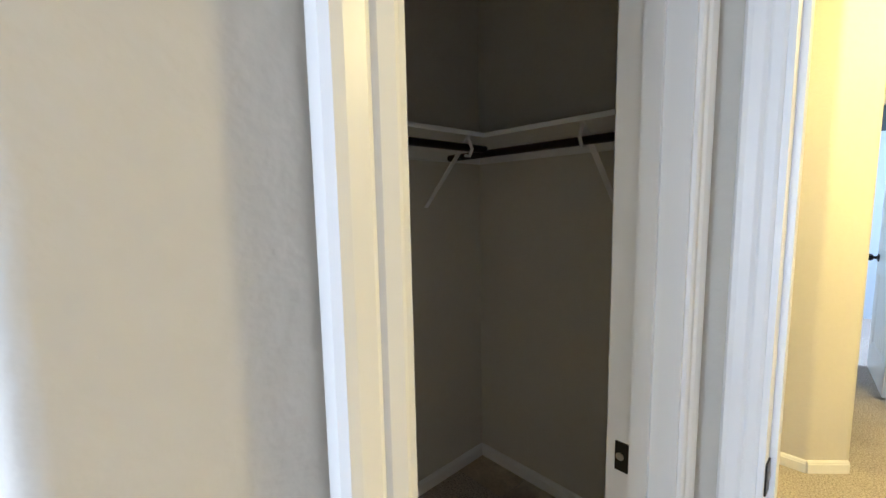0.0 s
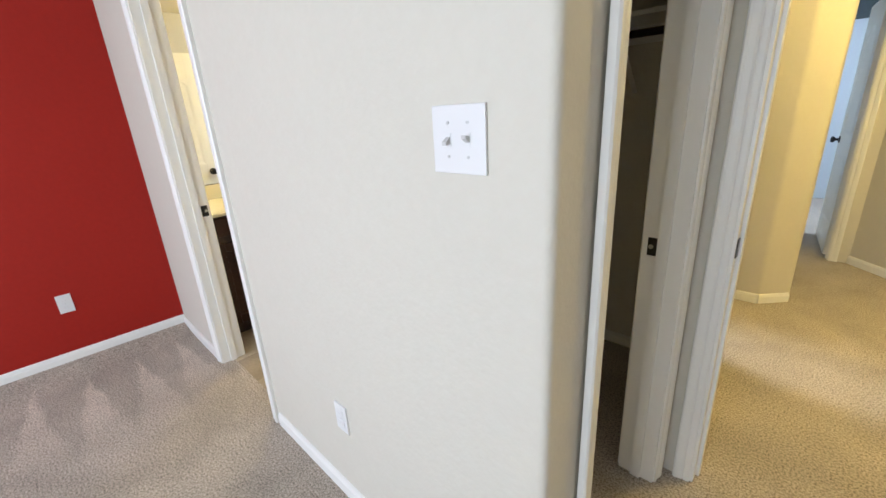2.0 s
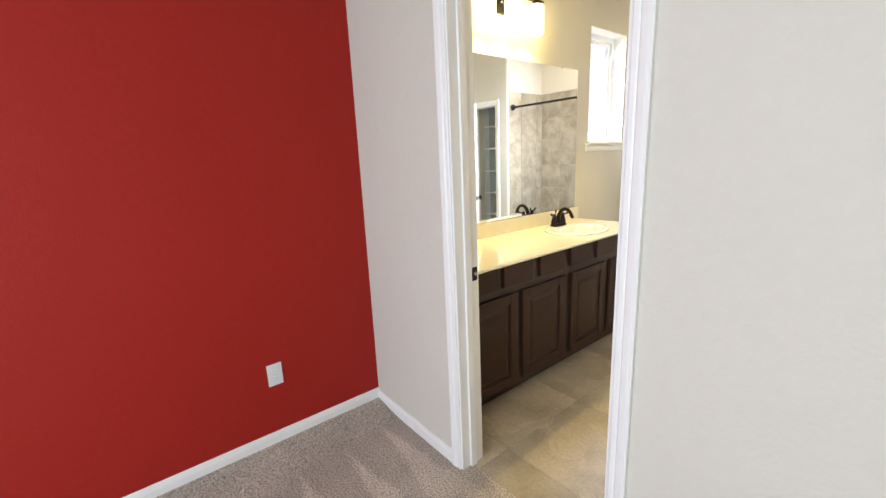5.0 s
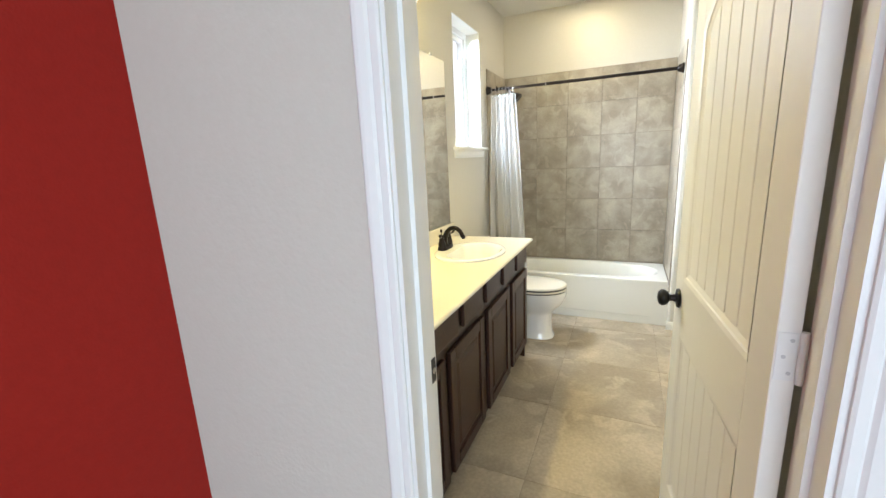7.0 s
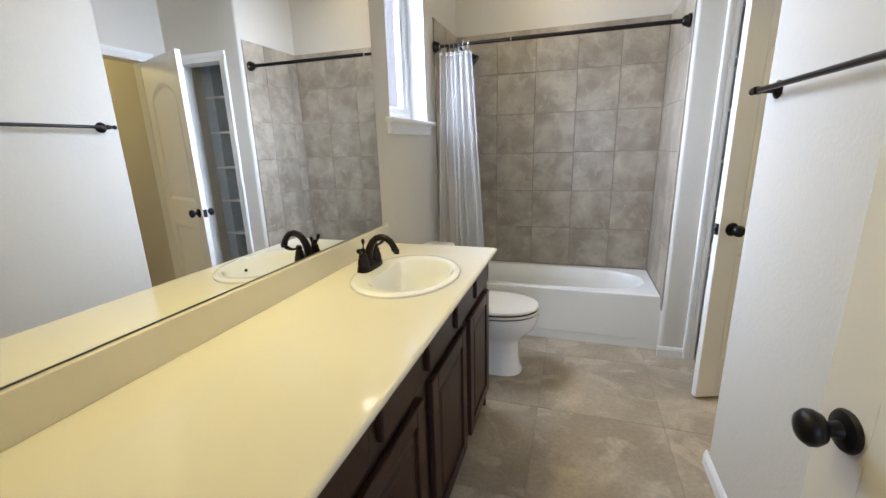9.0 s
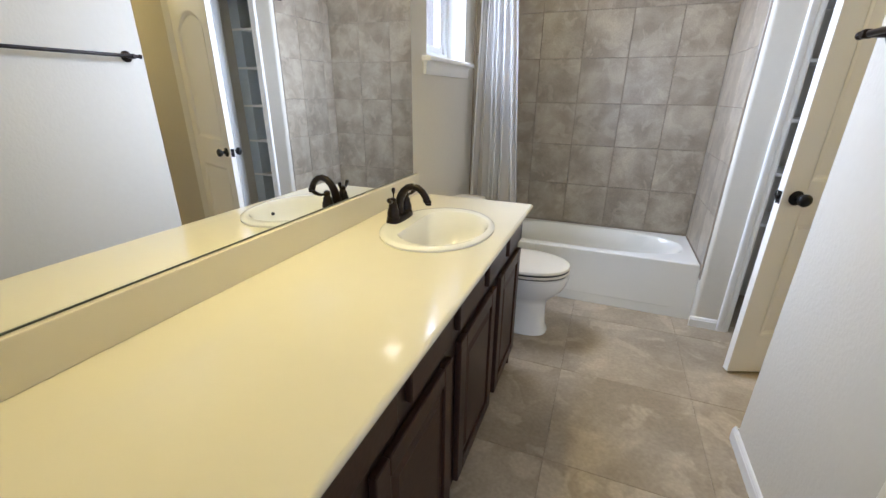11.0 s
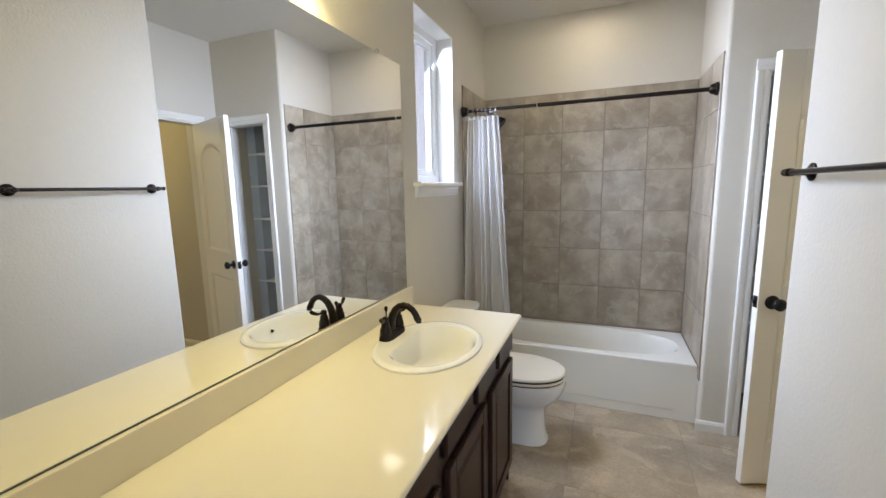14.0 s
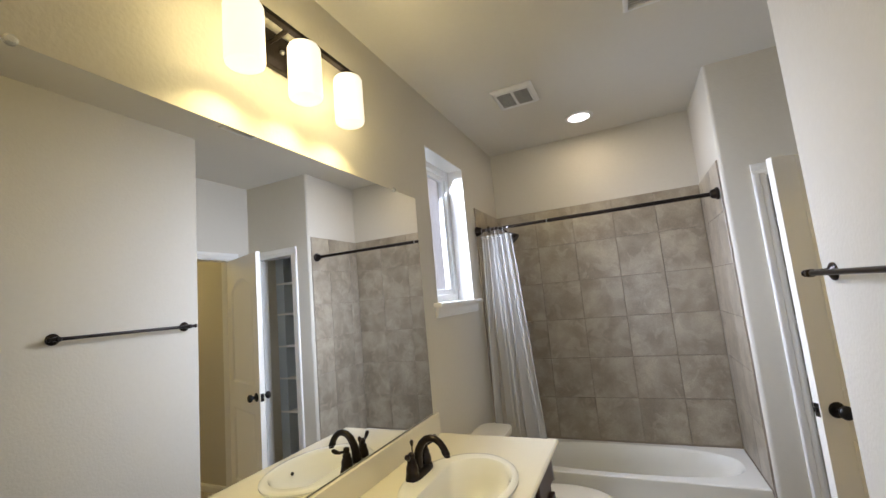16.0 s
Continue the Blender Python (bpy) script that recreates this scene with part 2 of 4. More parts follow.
def solid(name, bm, mat, label, category, kind="structure", smooth=False, group=""):
    return tagged(new(name, mesh_of(name, bm, mat, smooth)), label, category, group, kind)


def box(x0, x1, y0, y1, z0, z1, bevel=0.0, bm=None, seg=1):
    own = bmesh.new()
    bmesh.ops.create_cube(own, size=1, matrix=Matrix.LocRotScale(((x0 + x1) / 2, (y0 + y1) / 2, (z0 + z1) / 2), None, (x1 - x0, y1 - y0, z1 - z0)))
    if bevel:
        bmesh.ops.bevel(own, geom=own.edges[:], offset=bevel, segments=seg, affect="EDGES", profile=0.5)
    if bm is None:
        return own
    me = bpy.data.meshes.new("tmp")
    own.to_mesh(me)
    own.free()
    bm.from_mesh(me)
    bpy.data.meshes.remove(me)
    return bm


def rounded(pts):
    """Plan points; a third number rounds that corner by its radius."""
    out = []
    for i, p in enumerate(pts):
        if len(p) == 2:
            out.append(Vector(p))
            continue
        a, b, c = Vector(pts[i - 1][:2]), Vector(p[:2]), Vector(pts[(i + 1) % len(pts)][:2])
        u, v = (a - b).normalized(), (c - b).normalized()
        s, e = b + u * p[2], b + v * p[2]
        for k in range(7):
            f = k / 6
            out.append((1 - f) ** 2 * s + 2 * f * (1 - f) * (b * 0.85 + (s + e) * 0.075) + f * f * e)
    return out


def prism(pts, z0, z1, bm=None):
    bm = bm or bmesh.new()
    pts = rounded(pts)
    lo, hi = [bm.verts.new((p.x, p.y, z0)) for p in pts], [bm.verts.new((p.x, p.y, z1)) for p in pts]
    for i in range(len(pts)):
        j = (i + 1) % len(pts)
        bm.faces.new((lo[i], lo[j], hi[j], hi[i]))
    bm.faces.new(lo[::-1])
    bm.faces.new(hi)
    return bm


def sweep(profile, a, b, out, up, bm=None):
    """Extrudes a profile of (along out, along up) points from a to b."""
    bm = bm or bmesh.new()
    a, b, out, up = Vector(a), Vector(b), Vector(out), Vector(up)
    ra, rb = ([bm.verts.new(e + out * p + up * q) for p, q in profile] for e in (a, b))
    for i in range(len(profile)):
        j = (i + 1) % len(profile)
        bm.faces.new((ra[i], ra[j], rb[j], rb[i]))
    bm.faces.new(ra[::-1])
    bm.faces.new(rb)
    return bm


def tube(points, radius, seg=12, bm=None, cap=True):
    """A round bar along points; radius may be a list."""
    bm = bm or bmesh.new()
    pts = [Vector(p) for p in points]
    rs = radius if isinstance(radius, (list, tuple)) else [radius] * len(pts)
    rings, side = [], None
    for i, p in enumerate(pts):
        d = (pts[min(i + 1, len(pts) - 1)] - pts[max(i - 1, 0)]).normalized()
        side = (side - d * side.dot(d)).normalized() if side else d.orthogonal().normalized()
        w = d.cross(side)
        rings.append([bm.verts.new(p + (side * math.cos(2 * math.pi * k / seg) + w * math.sin(2 * math.pi * k / seg)) * rs[i]) for k in range(seg)])
    for r, s in zip(rings, rings[1:]):
        for k in range(seg):
            bm.faces.new((r[k], r[(k + 1) % seg], s[(k + 1) % seg], s[k]))
    if cap:
        bm.faces.new(rings[0][::-1])
        bm.faces.new(rings[-1])
    return bm


def lathe(rows, axis_at, direction=(0, 0, 1), seg=24, bm=None, stretch=(1, 1)):
    """Turns rows of (radius, height) about an axis."""
    bm = bm or bmesh.new()
    d = Vector(direction).normalized()
    u = d.orthogonal().normalized() if abs(d.z) < 0.9 else Vector((1, 0, 0))
    w = d.cross(u)
    rings = []
    for r, h in rows:
        rings.append([bm.verts.new(Vector(axis_at) + d * h + (u * math.cos(2 * math.pi * k / seg) * stretch[0] + w * math.sin(2 * math.pi * k / seg) * stretch[1]) * r) for k in range(seg)])
    for r, s in zip(rings, rings[1:]):
        for k in range(seg):
            bm.faces.new((r[k], r[(k + 1) % seg], s[(k + 1) % seg], s[k]))
    bm.faces.new(rings[0][::-1])
    bm.faces.new(rings[-1])
    return bm


def loft(rings, bm=None, close=True):
    bm = bm or bmesh.new()
    vs = [[bm.verts.new(p) for p in r] for r in rings]
    for r, s in zip(vs, vs[1:]):
        for k in range(len(r)):
            bm.faces.new((r[k], r[(k + 1) % len(r)], s[(k + 1) % len(r)], s[k]))
    if close:
        if close != "end":
            bm.faces.new(vs[0][::-1])
        bm.faces.new(vs[-1])
    return bm


def oval(cx, cy, a, b, z, n=32, power=2.0, flat=None):
    out = []
    for k in range(n):
        t = 2 * math.pi * k / n
        c, s = math.cos(t), math.sin(t)
        x = cx + a * math.copysign(abs(c) ** (2 / power), c)
        y = cy + b * math.copysign(abs(s) ** (2 / power), s)
        out.append(Vector((max(x, flat) if flat is not None else x, y, z)))
    return out


# ---- plan, metres ----
CEILING = 2.745
BED_Y, BATH_Y = -0.51, -0.39
HEAD = 2.05
TUB_X, BACK_Y = 1.52, 3.0
DOOR_L, DOOR_R = 0.77, 1.469

# ---- floors and ceiling ----
solid("floor_carpet", prism([(-0.2, -4.4), (4.07, -4.4), (4.07, 0.45), (6.42, 0.45), (6.42, 7.4), (2.3, 7.4), (2.3, 1.32), (1.70, 1.32), (1.70, -0.45), (-0.2, -0.45)], -0.12, 0.0), CARPET, "greige cut-pile carpet with brushed tracks", "floor")
floor_bath = solid("floor_bath", prism([(-0.2, -0.45), (1.70, -0.45), (1.70, 1.32), (2.3, 1.32), (2.3, 3.1), (-0.2, 3.1)], -0.12, -0.0018), FGROUT, "bathroom floor of large beige stone-look tiles", "floor")
solid("ceiling", box(-0.3, 6.6, -4.5, 7.5, CEILING, CEILING + 0.12), CEIL, "flat painted ceiling with light texture", "ceiling")

# ---- walls ----
solid("wall_closet_block", prism([(DOOR_R, BED_Y), (2.962, BED_Y, 0.02), (2.962, -0.31), (2.85, -0.31), (2.85, BATH_Y), (1.72, BATH_Y), (1.72, 1.17), (2.85, 1.17), (2.85, 0.29), (2.97, 0.29), (2.97, 0.39),
    (3.08, 0.39), (3.08, 0.51), (2.99, 0.51), (2.99, 1.24, 0.025), (2.37, 1.24), (2.37, 1.462), (2.25, 1.462), (2.25, 1.358), (1.545, 1.358, 0.02), (1.545, BATH_Y), (DOOR_R, BATH_Y)], 0, CEILING), PAINT, "greige painted wall with rounded corner", "wall", smooth=True)
solid("wall_tub_block", prism([(TUB_X, BACK_Y), (TUB_X, 2.335, 0.022), (1.72, 2.335), (1.72, 2.455), (1.64, 2.455), (1.64, 2.95), (2.20, 2.95), (2.20, 2.455), (2.15, 2.455), (2.15, 2.335), (2.25, 2.335),
    (2.25, 2.145), (2.37, 2.145), (2.37, 2.25), (3.02, 2.25, 0.02), (3.17, 2.40, 0.02), (3.17, 2.60), (2.5, 2.60), (2.5, 3.12), (-0.2, 3.12), (-0.2, BACK_Y)], 0, CEILING), PAINT, "greige painted wall around the tub and linen closet", "wall", smooth=True)
solid("wall_door_side", box(0, DOOR_L, BED_Y, BATH_Y, 0, CEILING), PAINT, "greige painted wall beside the bathroom door", "wall")
heads = box(DOOR_L, DOOR_R, BED_Y, BATH_Y, HEAD, CEILING)
box(2.85, 2.97, -0.31, 0.29, HEAD, CEILING, bm=heads)
box(1.72, 2.15, 2.335, 2.455, HEAD, CEILING, bm=heads)
box(2.25, 2.37, 1.462, 2.145, HEAD, CEILING, bm=heads)
box(3.08, 3.84, 0.39, 0.51, HEAD, CEILING, bm=heads)
solid("wall_over_doors", heads, PAINT, "greige painted wall above the door openings", "wall")
WY0, WY1, WZ0, WZ1 = 1.68, 2.25, 1.515, 2.43
west = box(-0.2, 0, -0.45, WY0, 0, CEILING)
box(-0.2, 0, WY1, BACK_Y, 0, CEILING, bm=west)
box(-0.2, 0, WY0, WY1, 0, WZ0, bm=west)
box(-0.2, 0, WY0, WY1, WZ1, CEILING, bm=west)
solid("wall_west", west, PAINT, "greige painted wall with a narrow window", "wall")
solid("wall_red", box(-0.2, 0, -4.4, -0.45, 0, CEILING), RED, "deep red painted accent wall with satin sheen", "wall")
south = box(0, 0.6, -4.42, -4.3, 0, CEILING)
box(3.7, 4.07, -4.42, -4.3, 0, CEILING, bm=south)
box(0.6, 3.7, -4.42, -4.3, 0, 0.7, bm=south)
box(0.6, 3.7, -4.42, -4.3, 2.2, CEILING, bm=south)
solid("wall_south", south, PAINT, "greige painted wall with a wide window", "wall")
east = box(3.95, 4.07, -4.3, 0.39, 0, CEILING)
box(3.84, 4.07, 0.39, 0.51, 0, CEILING, bm=east)
solid("wall_east", east, PAINT, "greige painted bedroom wall", "wall")
solid("wall_hall_end", prism([(3.33, 3.52), (3.46, 3.52), (3.86, 3.09), (3.95, 3.0), (6.3, 3.0), (6.3, 3.16), (4.02, 3.16), (3.52, 3.64), (3.33, 3.64)], 0, CEILING), PAINT, "greige hall wall set at an angle", "wall")
hall_far = box(2.2, 2.56, 3.52, 3.64, 0, CEILING)
box(2.56, 3.33, 3.52, 3.64, HEAD, CEILING, bm=hall_far)
solid("wall_hall_far", hall_far, PAINT, "greige hall wall around the far door", "wall")
solid("wall_hall_east", box(6.3, 6.42, 0.51, 3.16, 0, CEILING), PAINT, "greige hall wall", "wall")
solid("wall_hall_south", box(4.07, 6.42, 0.39, 0.51, 0, CEILING), PAINT, "greige hall wall", "wall")
far_low = box(2.2, 5.1, 6.3, 6.42, 0, 2.15)
box(5.0, 5.1, 3.16, 6.3, 0, 2.15, bm=far_low)
box(2.1, 2.2, 2.6, 6.42, 0, 2.15, bm=far_low)
solid("wall_far_room", far_low, BLUE, "pale blue wall of a far room", "wall")
far_up = box(2.2, 5.1, 6.3, 6.42, 2.15, CEILING)
box(5.0, 5.1, 3.16, 6.3, 2.15, CEILING, bm=far_up)
box(2.1, 2.2, 2.6, 6.42, 2.15, CEILING, bm=far_up)
solid("wall_far_room_upper", far_up, SLATE, "dark slate upper wall of a far room", "wall")
solid("hall_arch", prism([(3.17, 2.40), (6.3, 2.40), (6.3, 2.55), (3.17, 2.55)], 2.45, CEILING), PAINT, "greige hall header", "wall")
arch = bmesh.new()
ring = [(3.165, 2.05), (3.165, 2.455), (3.57, 2.455)]
lo, hi = [arch.verts.new((x, 2.402, z)) for x, z in ring], [arch.verts.new((x, 2.548, z)) for x, z in ring]
for i in range(3):
    arch.faces.new((lo[i], lo[(i + 1) % 3], hi[(i + 1) % 3], hi[i]))
arch.faces.new(lo)
arch.faces.new(hi[::-1])
solid("hall_arch_corner", arch, PAINT, "clipped corner of the hall opening", "wall")

# ---- baseboards ----
BASEBOARD = [(0, 0), (0.013, 0), (0.013, 0.062), (0.010, 0.068), (0.010, 0.074), (0.005, 0.084), (0, 0.086)]


def baseboard(a, b, out, label="white painted baseboard"):
    tall = 1.0 if a[0] == 0 and a[1] < -1 else 0.78
    return solid("baseboard", sweep([(d, h * tall) for d, h in BASEBOARD], (*a, 0.0), (*b, 0.0), (*out, 0), (0, 0, 1)), TRIM, label, "baseboard")


for a, b, out in (
    ((0, -4.3), (0, BED_Y), (1, 0)), ((0.013, BED_Y), (0.706, BED_Y), (0, -1)), ((1.554, BED_Y), (2.955, BED_Y), (0, -1)), ((2.962, -0.515), (2.962, -0.374), (1, 0)),
    ((1.545, 0.36), (1.545, 1.371), (-1, 0)), ((1.545, 1.358), (2.25, 1.358), (0, 1)), ((1.508, 2.335), (1.655, 2.335), (0, -1)), ((1.545, BATH_Y + 0.02), (1.545, 0.36), (-1, 0)),
    ((1.72, BATH_Y), (1.72, 1.17), (1, 0)), ((1.733, 1.17), (2.85, 1.17), (0, -1)), ((2.99, 0.58), (2.99, 1.253), (1, 0)), ((2.37, 2.25), (3.02, 2.25), (0, -1)),
    ((3.95, -4.3), (3.95, 0.39), (-1, 0)), ((3.93, 3.0), (6.3, 3.0), (0, -1)), ((0, 1.56), (0, 2.39), (1, 0))):
    baseboard(a, b, out)
K = 0.7071
baseboard((3.02, 2.25), (3.17, 2.40), (K, -K))
baseboard((3.86, 3.09), (3.46, 3.52), (-0.732, -0.681))

solid("floor_carpet_edge", sweep([(0, 0), (0, 0.027), (0.025, 0.026), (0.07, 0.018), (0.15, 0.007), (0.24, 0.0)], (0.0135, -4.3, 0.0005), (0.0135, BED_Y - 0.011, 0.0005), (1, 0, 0), (0, 0, 1)), CARPET, "greige carpet edge raised along the red wall", "floor", smooth=True)

# ---- door frames ----
CASING = [(0, 0), (0, 0.009), (0.005, 0.012), (0.018, 0.012), (0.022, 0.010), (0.028, 0.015), (0.044, 0.018), (0.052, 0.018), (0.057, 0.014), (0.057, 0)]


def door_frame(name, at, along, out, width, depth, sides=(1, 1), strike="", label="white painted door casing and jambs"):
    """Jambs, stops and casings of an opening. at: one end on the near face; along: the way across the opening; out: from the near face toward the viewer."""
    a, o = Vector((*along, 0)), Vector((*out, 0))
    p = Vector((*at, 0))
    q = p + a * width
    fr = thing(name, p, label, "door frame", kind="structure")
    up = Vector((0, 0, 1))
    for foot, way in ((p, a), (q, -a)):
        bm = sweep([(0, -0.003), (0.019, -0.003), (0.019, depth + 0.003), (0, depth + 0.003)], foot - way * 0.015, foot - way * 0.015 + up * (HEAD - 0.004), way, -o)
        jamb = part("jamb", bm, TRIM, fr)
        part("stop", sweep([(0.003, 0), (0.015, 0), (0.015, 0.034), (0.003, 0.034)], foot - o * (depth * 0.35), foot - o * (depth * 0.35) + up * (HEAD - 0.004), way, -o), TRIM, fr)
    part("head_jamb", sweep([(0, -0.003), (0.019, -0.003), (0.019, depth + 0.003), (0, depth + 0.003)], p + up * (HEAD - 0.004) - a * 0.0, q + up * (HEAD - 0.004) + a * 0.0, up, -o), TRIM, fr)
    for near, face, normal in ((sides[0], 0.0, o), (sides[1], depth, -o)):
        if not near:
            continue
        f = -o * face
        e = 0.006
        part("casing", sweep(CASING, p + f - a * e, p + f - a * e + up * (HEAD + e), -a, normal), TRIM, fr)
        part("casing", sweep(CASING, q + f + a * e, q + f + a * e + up * (HEAD + e), a, normal), TRIM, fr)
        part("head_casing", sweep(CASING, p + f - a * (e + 0.057) + up * (HEAD + e), q + f + a * (e + 0.057) + up * (HEAD + e), up, normal), TRIM, fr)
    if strike:
        way, foot = (a, p) if strike == "start" else (-a, q)
        c = foot + way * 0.004 - o * depth * STRIKE_AT[name] + up * 0.935
        bm = sweep([(-0.030, 0), (-0.030, 0.003), (0.030, 0.003), (0.030, 0)], c - o * 0.016, c + o * 0.016, up, way)
        st = part("strike_plate", bm, BLACK, fr, "black metal strike plate")
        part("strike_lip", tube([c - o * 0.006 + way * 0.003, c - o * 0.006 + way * 0.0045], 0.008, 10), STEEL, st, "bright latch hole")
    return fr


STRIKE_AT = {"door_frame_1": 0.82, "door_frame_2": 0.75, "door_frame_3": 0.18, "door_frame_4": 0.5, "door_frame_5": 0.5, "door_frame_6": 0.5}
door_frame("door_frame_1", (DOOR_L, BED_Y), (1, 0), (0, -1), DOOR_R - DOOR_L, 0.12, strike="start")
door_frame("door_frame_2", (2.97, -0.31), (0, 1), (1, 0), 0.60, 0.12, strike="end")
door_frame("door_frame_3", (3.08, 0.39), (1, 0), (0, -1), 0.76, 0.12, strike="start")
door_frame("door_frame_4", (2.25, 1.462), (0, 1), (-1, 0), 0.683, 0.12)
door_frame("door_frame_5", (1.72, 2.335), (1, 0), (0, -1), 0.43, 0.12, sides=(1, 0))
door_frame("door_frame_6", (2.56, 3.52), (1, 0), (0, -1), 0.77, 0.12, sides=(1, 0))

# ---- doors ----
def offset_in(pts, d):
    out = []
    n = len(pts)
    for i in range(n):
        a, b, c = pts[i - 1], pts[i], pts[(i + 1) % n]
        u, v = (b - a).normalized(), (c - b).normalized()
        nu, nv = Vector((-u.y, u.x)), Vector((-v.y, v.x))
        m = (nu + nv)
        m = m / max(0.3, m.length_squared) * 2
        out.append(b + m * d)
    return out


def door_leaf(name, at, turn, width, label, knob_hand=1, planks=True, hinges=True):
    """A two-panel door with an arched upper panel; it hangs from the origin and runs along its own x."""
    t, h, z0 = 0.035, 2.02, 0.012
    d = thing(name, (*at, 0), label, "door", kind="structure", rz=turn, local=True)
    st, mid0, mid1, bot, top = 0.102, 0.815, 1.01, 0.23, 1.86
    up0, up1 = Vector((st, mid1)), Vector((width - st, top))
    for x0, x1 in ((0, st), (width - st, width)):
        part("stile", box(x0, x1, 0, t, z0, z0 + h, 0.0015), DOORW, d)
    part("rail", box(st, width - st, 0, t, z0, bot), DOORW, d)
    part("rail", box(st, width - st, 0, t, mid0, mid1), DOORW, d)
    n, rise = 16, 0.11
    arc = [Vector((st + (width - 2 * st) * k / n, top - rise + rise * math.sin(math.pi * k / n) ** 0.75)) for k in range(n + 1)]
    bm = bmesh.new()
    outline = [Vector((st, z0 + h))] + arc + [Vector((width - st, z0 + h))]
    lo, hi = [bm.verts.new((p.x, 0, p.y)) for p in outline], [bm.verts.new((p.x, t, p.y)) for p in outline]
    for i in range(len(outline)):
        j = (i + 1) % len(outline)
        bm.faces.new((lo[i], lo[j], hi[j], hi[i]))
    for i in range(1, len(arc)):
        f0 = Vector((arc[i - 1].x, z0 + h)), Vector((arc[i].x, z0 + h))
        for vs, y in ((lo, 0), (hi, t)):
            q = [vs[i], vs[i + 1], bm.verts.new((f0[1].x, y, f0[1].y)), bm.verts.new((f0[0].x, y, f0[0].y))]
            bm.faces.new(q)
    part("arched_rail", bm, DOORW, d)
    for kind, shape in (("upper_panel", [Vector((st, mid1)), Vector((width - st, mid1))] + arc[::-1]), ("lower_panel", [Vector((st, bot)), Vector((width - st, bot)), Vector((width - st, mid0)), Vector((st, mid0))])):
        bm = bmesh.new()
        inner, mid = offset_in(shape, 0.030), offset_in(shape, 0.011)
        for face, sgn in ((0.0, 1), (t, -1)):
            ro, rm, rn, ri = ([bm.verts.new((p.x, face + sgn * deep, p.y)) for p in line] for line, deep in ((shape, -0.001), (mid, 0.002), (offset_in(shape, 0.014), 0.0055), (inner, 0.0125)))
            for i in range(len(shape)):
                j = (i + 1) % len(shape)
                for u, v in ((ro, rm), (rm, rn), (rn, ri)):
                    bm.faces.new((u[i], u[j], v[j], v[i]))
        part("moulding", bm, DOORW, d)
        x0, x1 = st + 0.02, width - st - 0.02
        count = 6 if planks else 1
        lowz = min(p.y for p in shape)
        bm = bmesh.new()
        for k in range(count):
            a, b = x0 + (x1 - x0) * k / count, x0 + (x1 - x0) * (k + 1) / count
            g = 0.003 if planks else 0.0
            highz = max(p.y for p in shape) if kind == "lower_panel" else min(top - rise + rise * math.sin(math.pi * min(1, max(0, (x - st) / (width - 2 * st)))) ** 0.75 for x in (a, b)) + 0.012
            box(a + g, b - g, 0.0105, t - 0.0105, lowz, highz, 0.002 if planks else 0.0, bm=bm)
        box(x0, x1, 0.0145, t - 0.0145, lowz, max(p.y for p in shape) - (0.0 if kind == "lower_panel" else 0.004), bm=bm)
        part(kind, bm, DOORW, d)
    for side, y in ((-1, 0.0), (1, t)):
        c = Vector((width - 0.062, y, 0.935))
        rows = [(0.032, 0), (0.033, 0.004), (0.030, 0.008), (0.014, 0.012), (0.011, 0.022), (0.012, 0.030), (0.023, 0.036), (0.028, 0.046), (0.028, 0.054), (0.022, 0.062), (0.010, 0.066)]
        part("knob", lathe(rows, c, (0, side, 0), 20), BLACK, d, "round oil-rubbed bronze knob", True)
    part("latch_plate", box(width - 0.001, width + 0.0015, 0.005, t - 0.005, 0.907, 0.963, 0.0005), BLACK, d, "dark latch plate")
    part("latch", box(width, width + 0.011, 0.011, t - 0.012, 0.926, 0.944, 0.001), BLACK, d)
    if hinges:
        for hz in (0.23, 1.03, 1.80):
            hg = part("hinge", box(-0.0015, 0.0015, 0.004, t - 0.002, hz, hz + 0.088, 0.0007), TRIM, d, "painted-over hinge")
            part("jamb_leaf", box(-0.0062, -0.0042, -0.033, 0.0, hz, hz + 0.088, 0.0007), TRIM, hg)
            for sz, sy in ((0.014, 0.012), (0.044, 0.022), (0.074, 0.012)):
                part("screw", tube([(-0.001, sy, hz + sz), (-0.0022, sy, hz + sz)], 0.0035, 8), GREYP, hg)
            part("hinge_pin", tube([(-0.004, -0.003, hz - 0.003), (-0.004, -0.003, hz + 0.091)], 0.006, 10), TRIM, hg)
    return d


# hinge side against the right jamb; opened into the bathroom
door_leaf("door_1", (1.455, -0.386), 95.4, 0.762, "cream plank-panel door standing open into the bathroom")
door_leaf("door_2", (2.246, 2.139), 200.6, 0.68, "cream arched-panel door standing half open in the bathroom", planks=False)
door_leaf("door_3", (3.328, 3.65), 96.5, 0.74, "white far door standing ajar at the end of the hall", hinges=True)

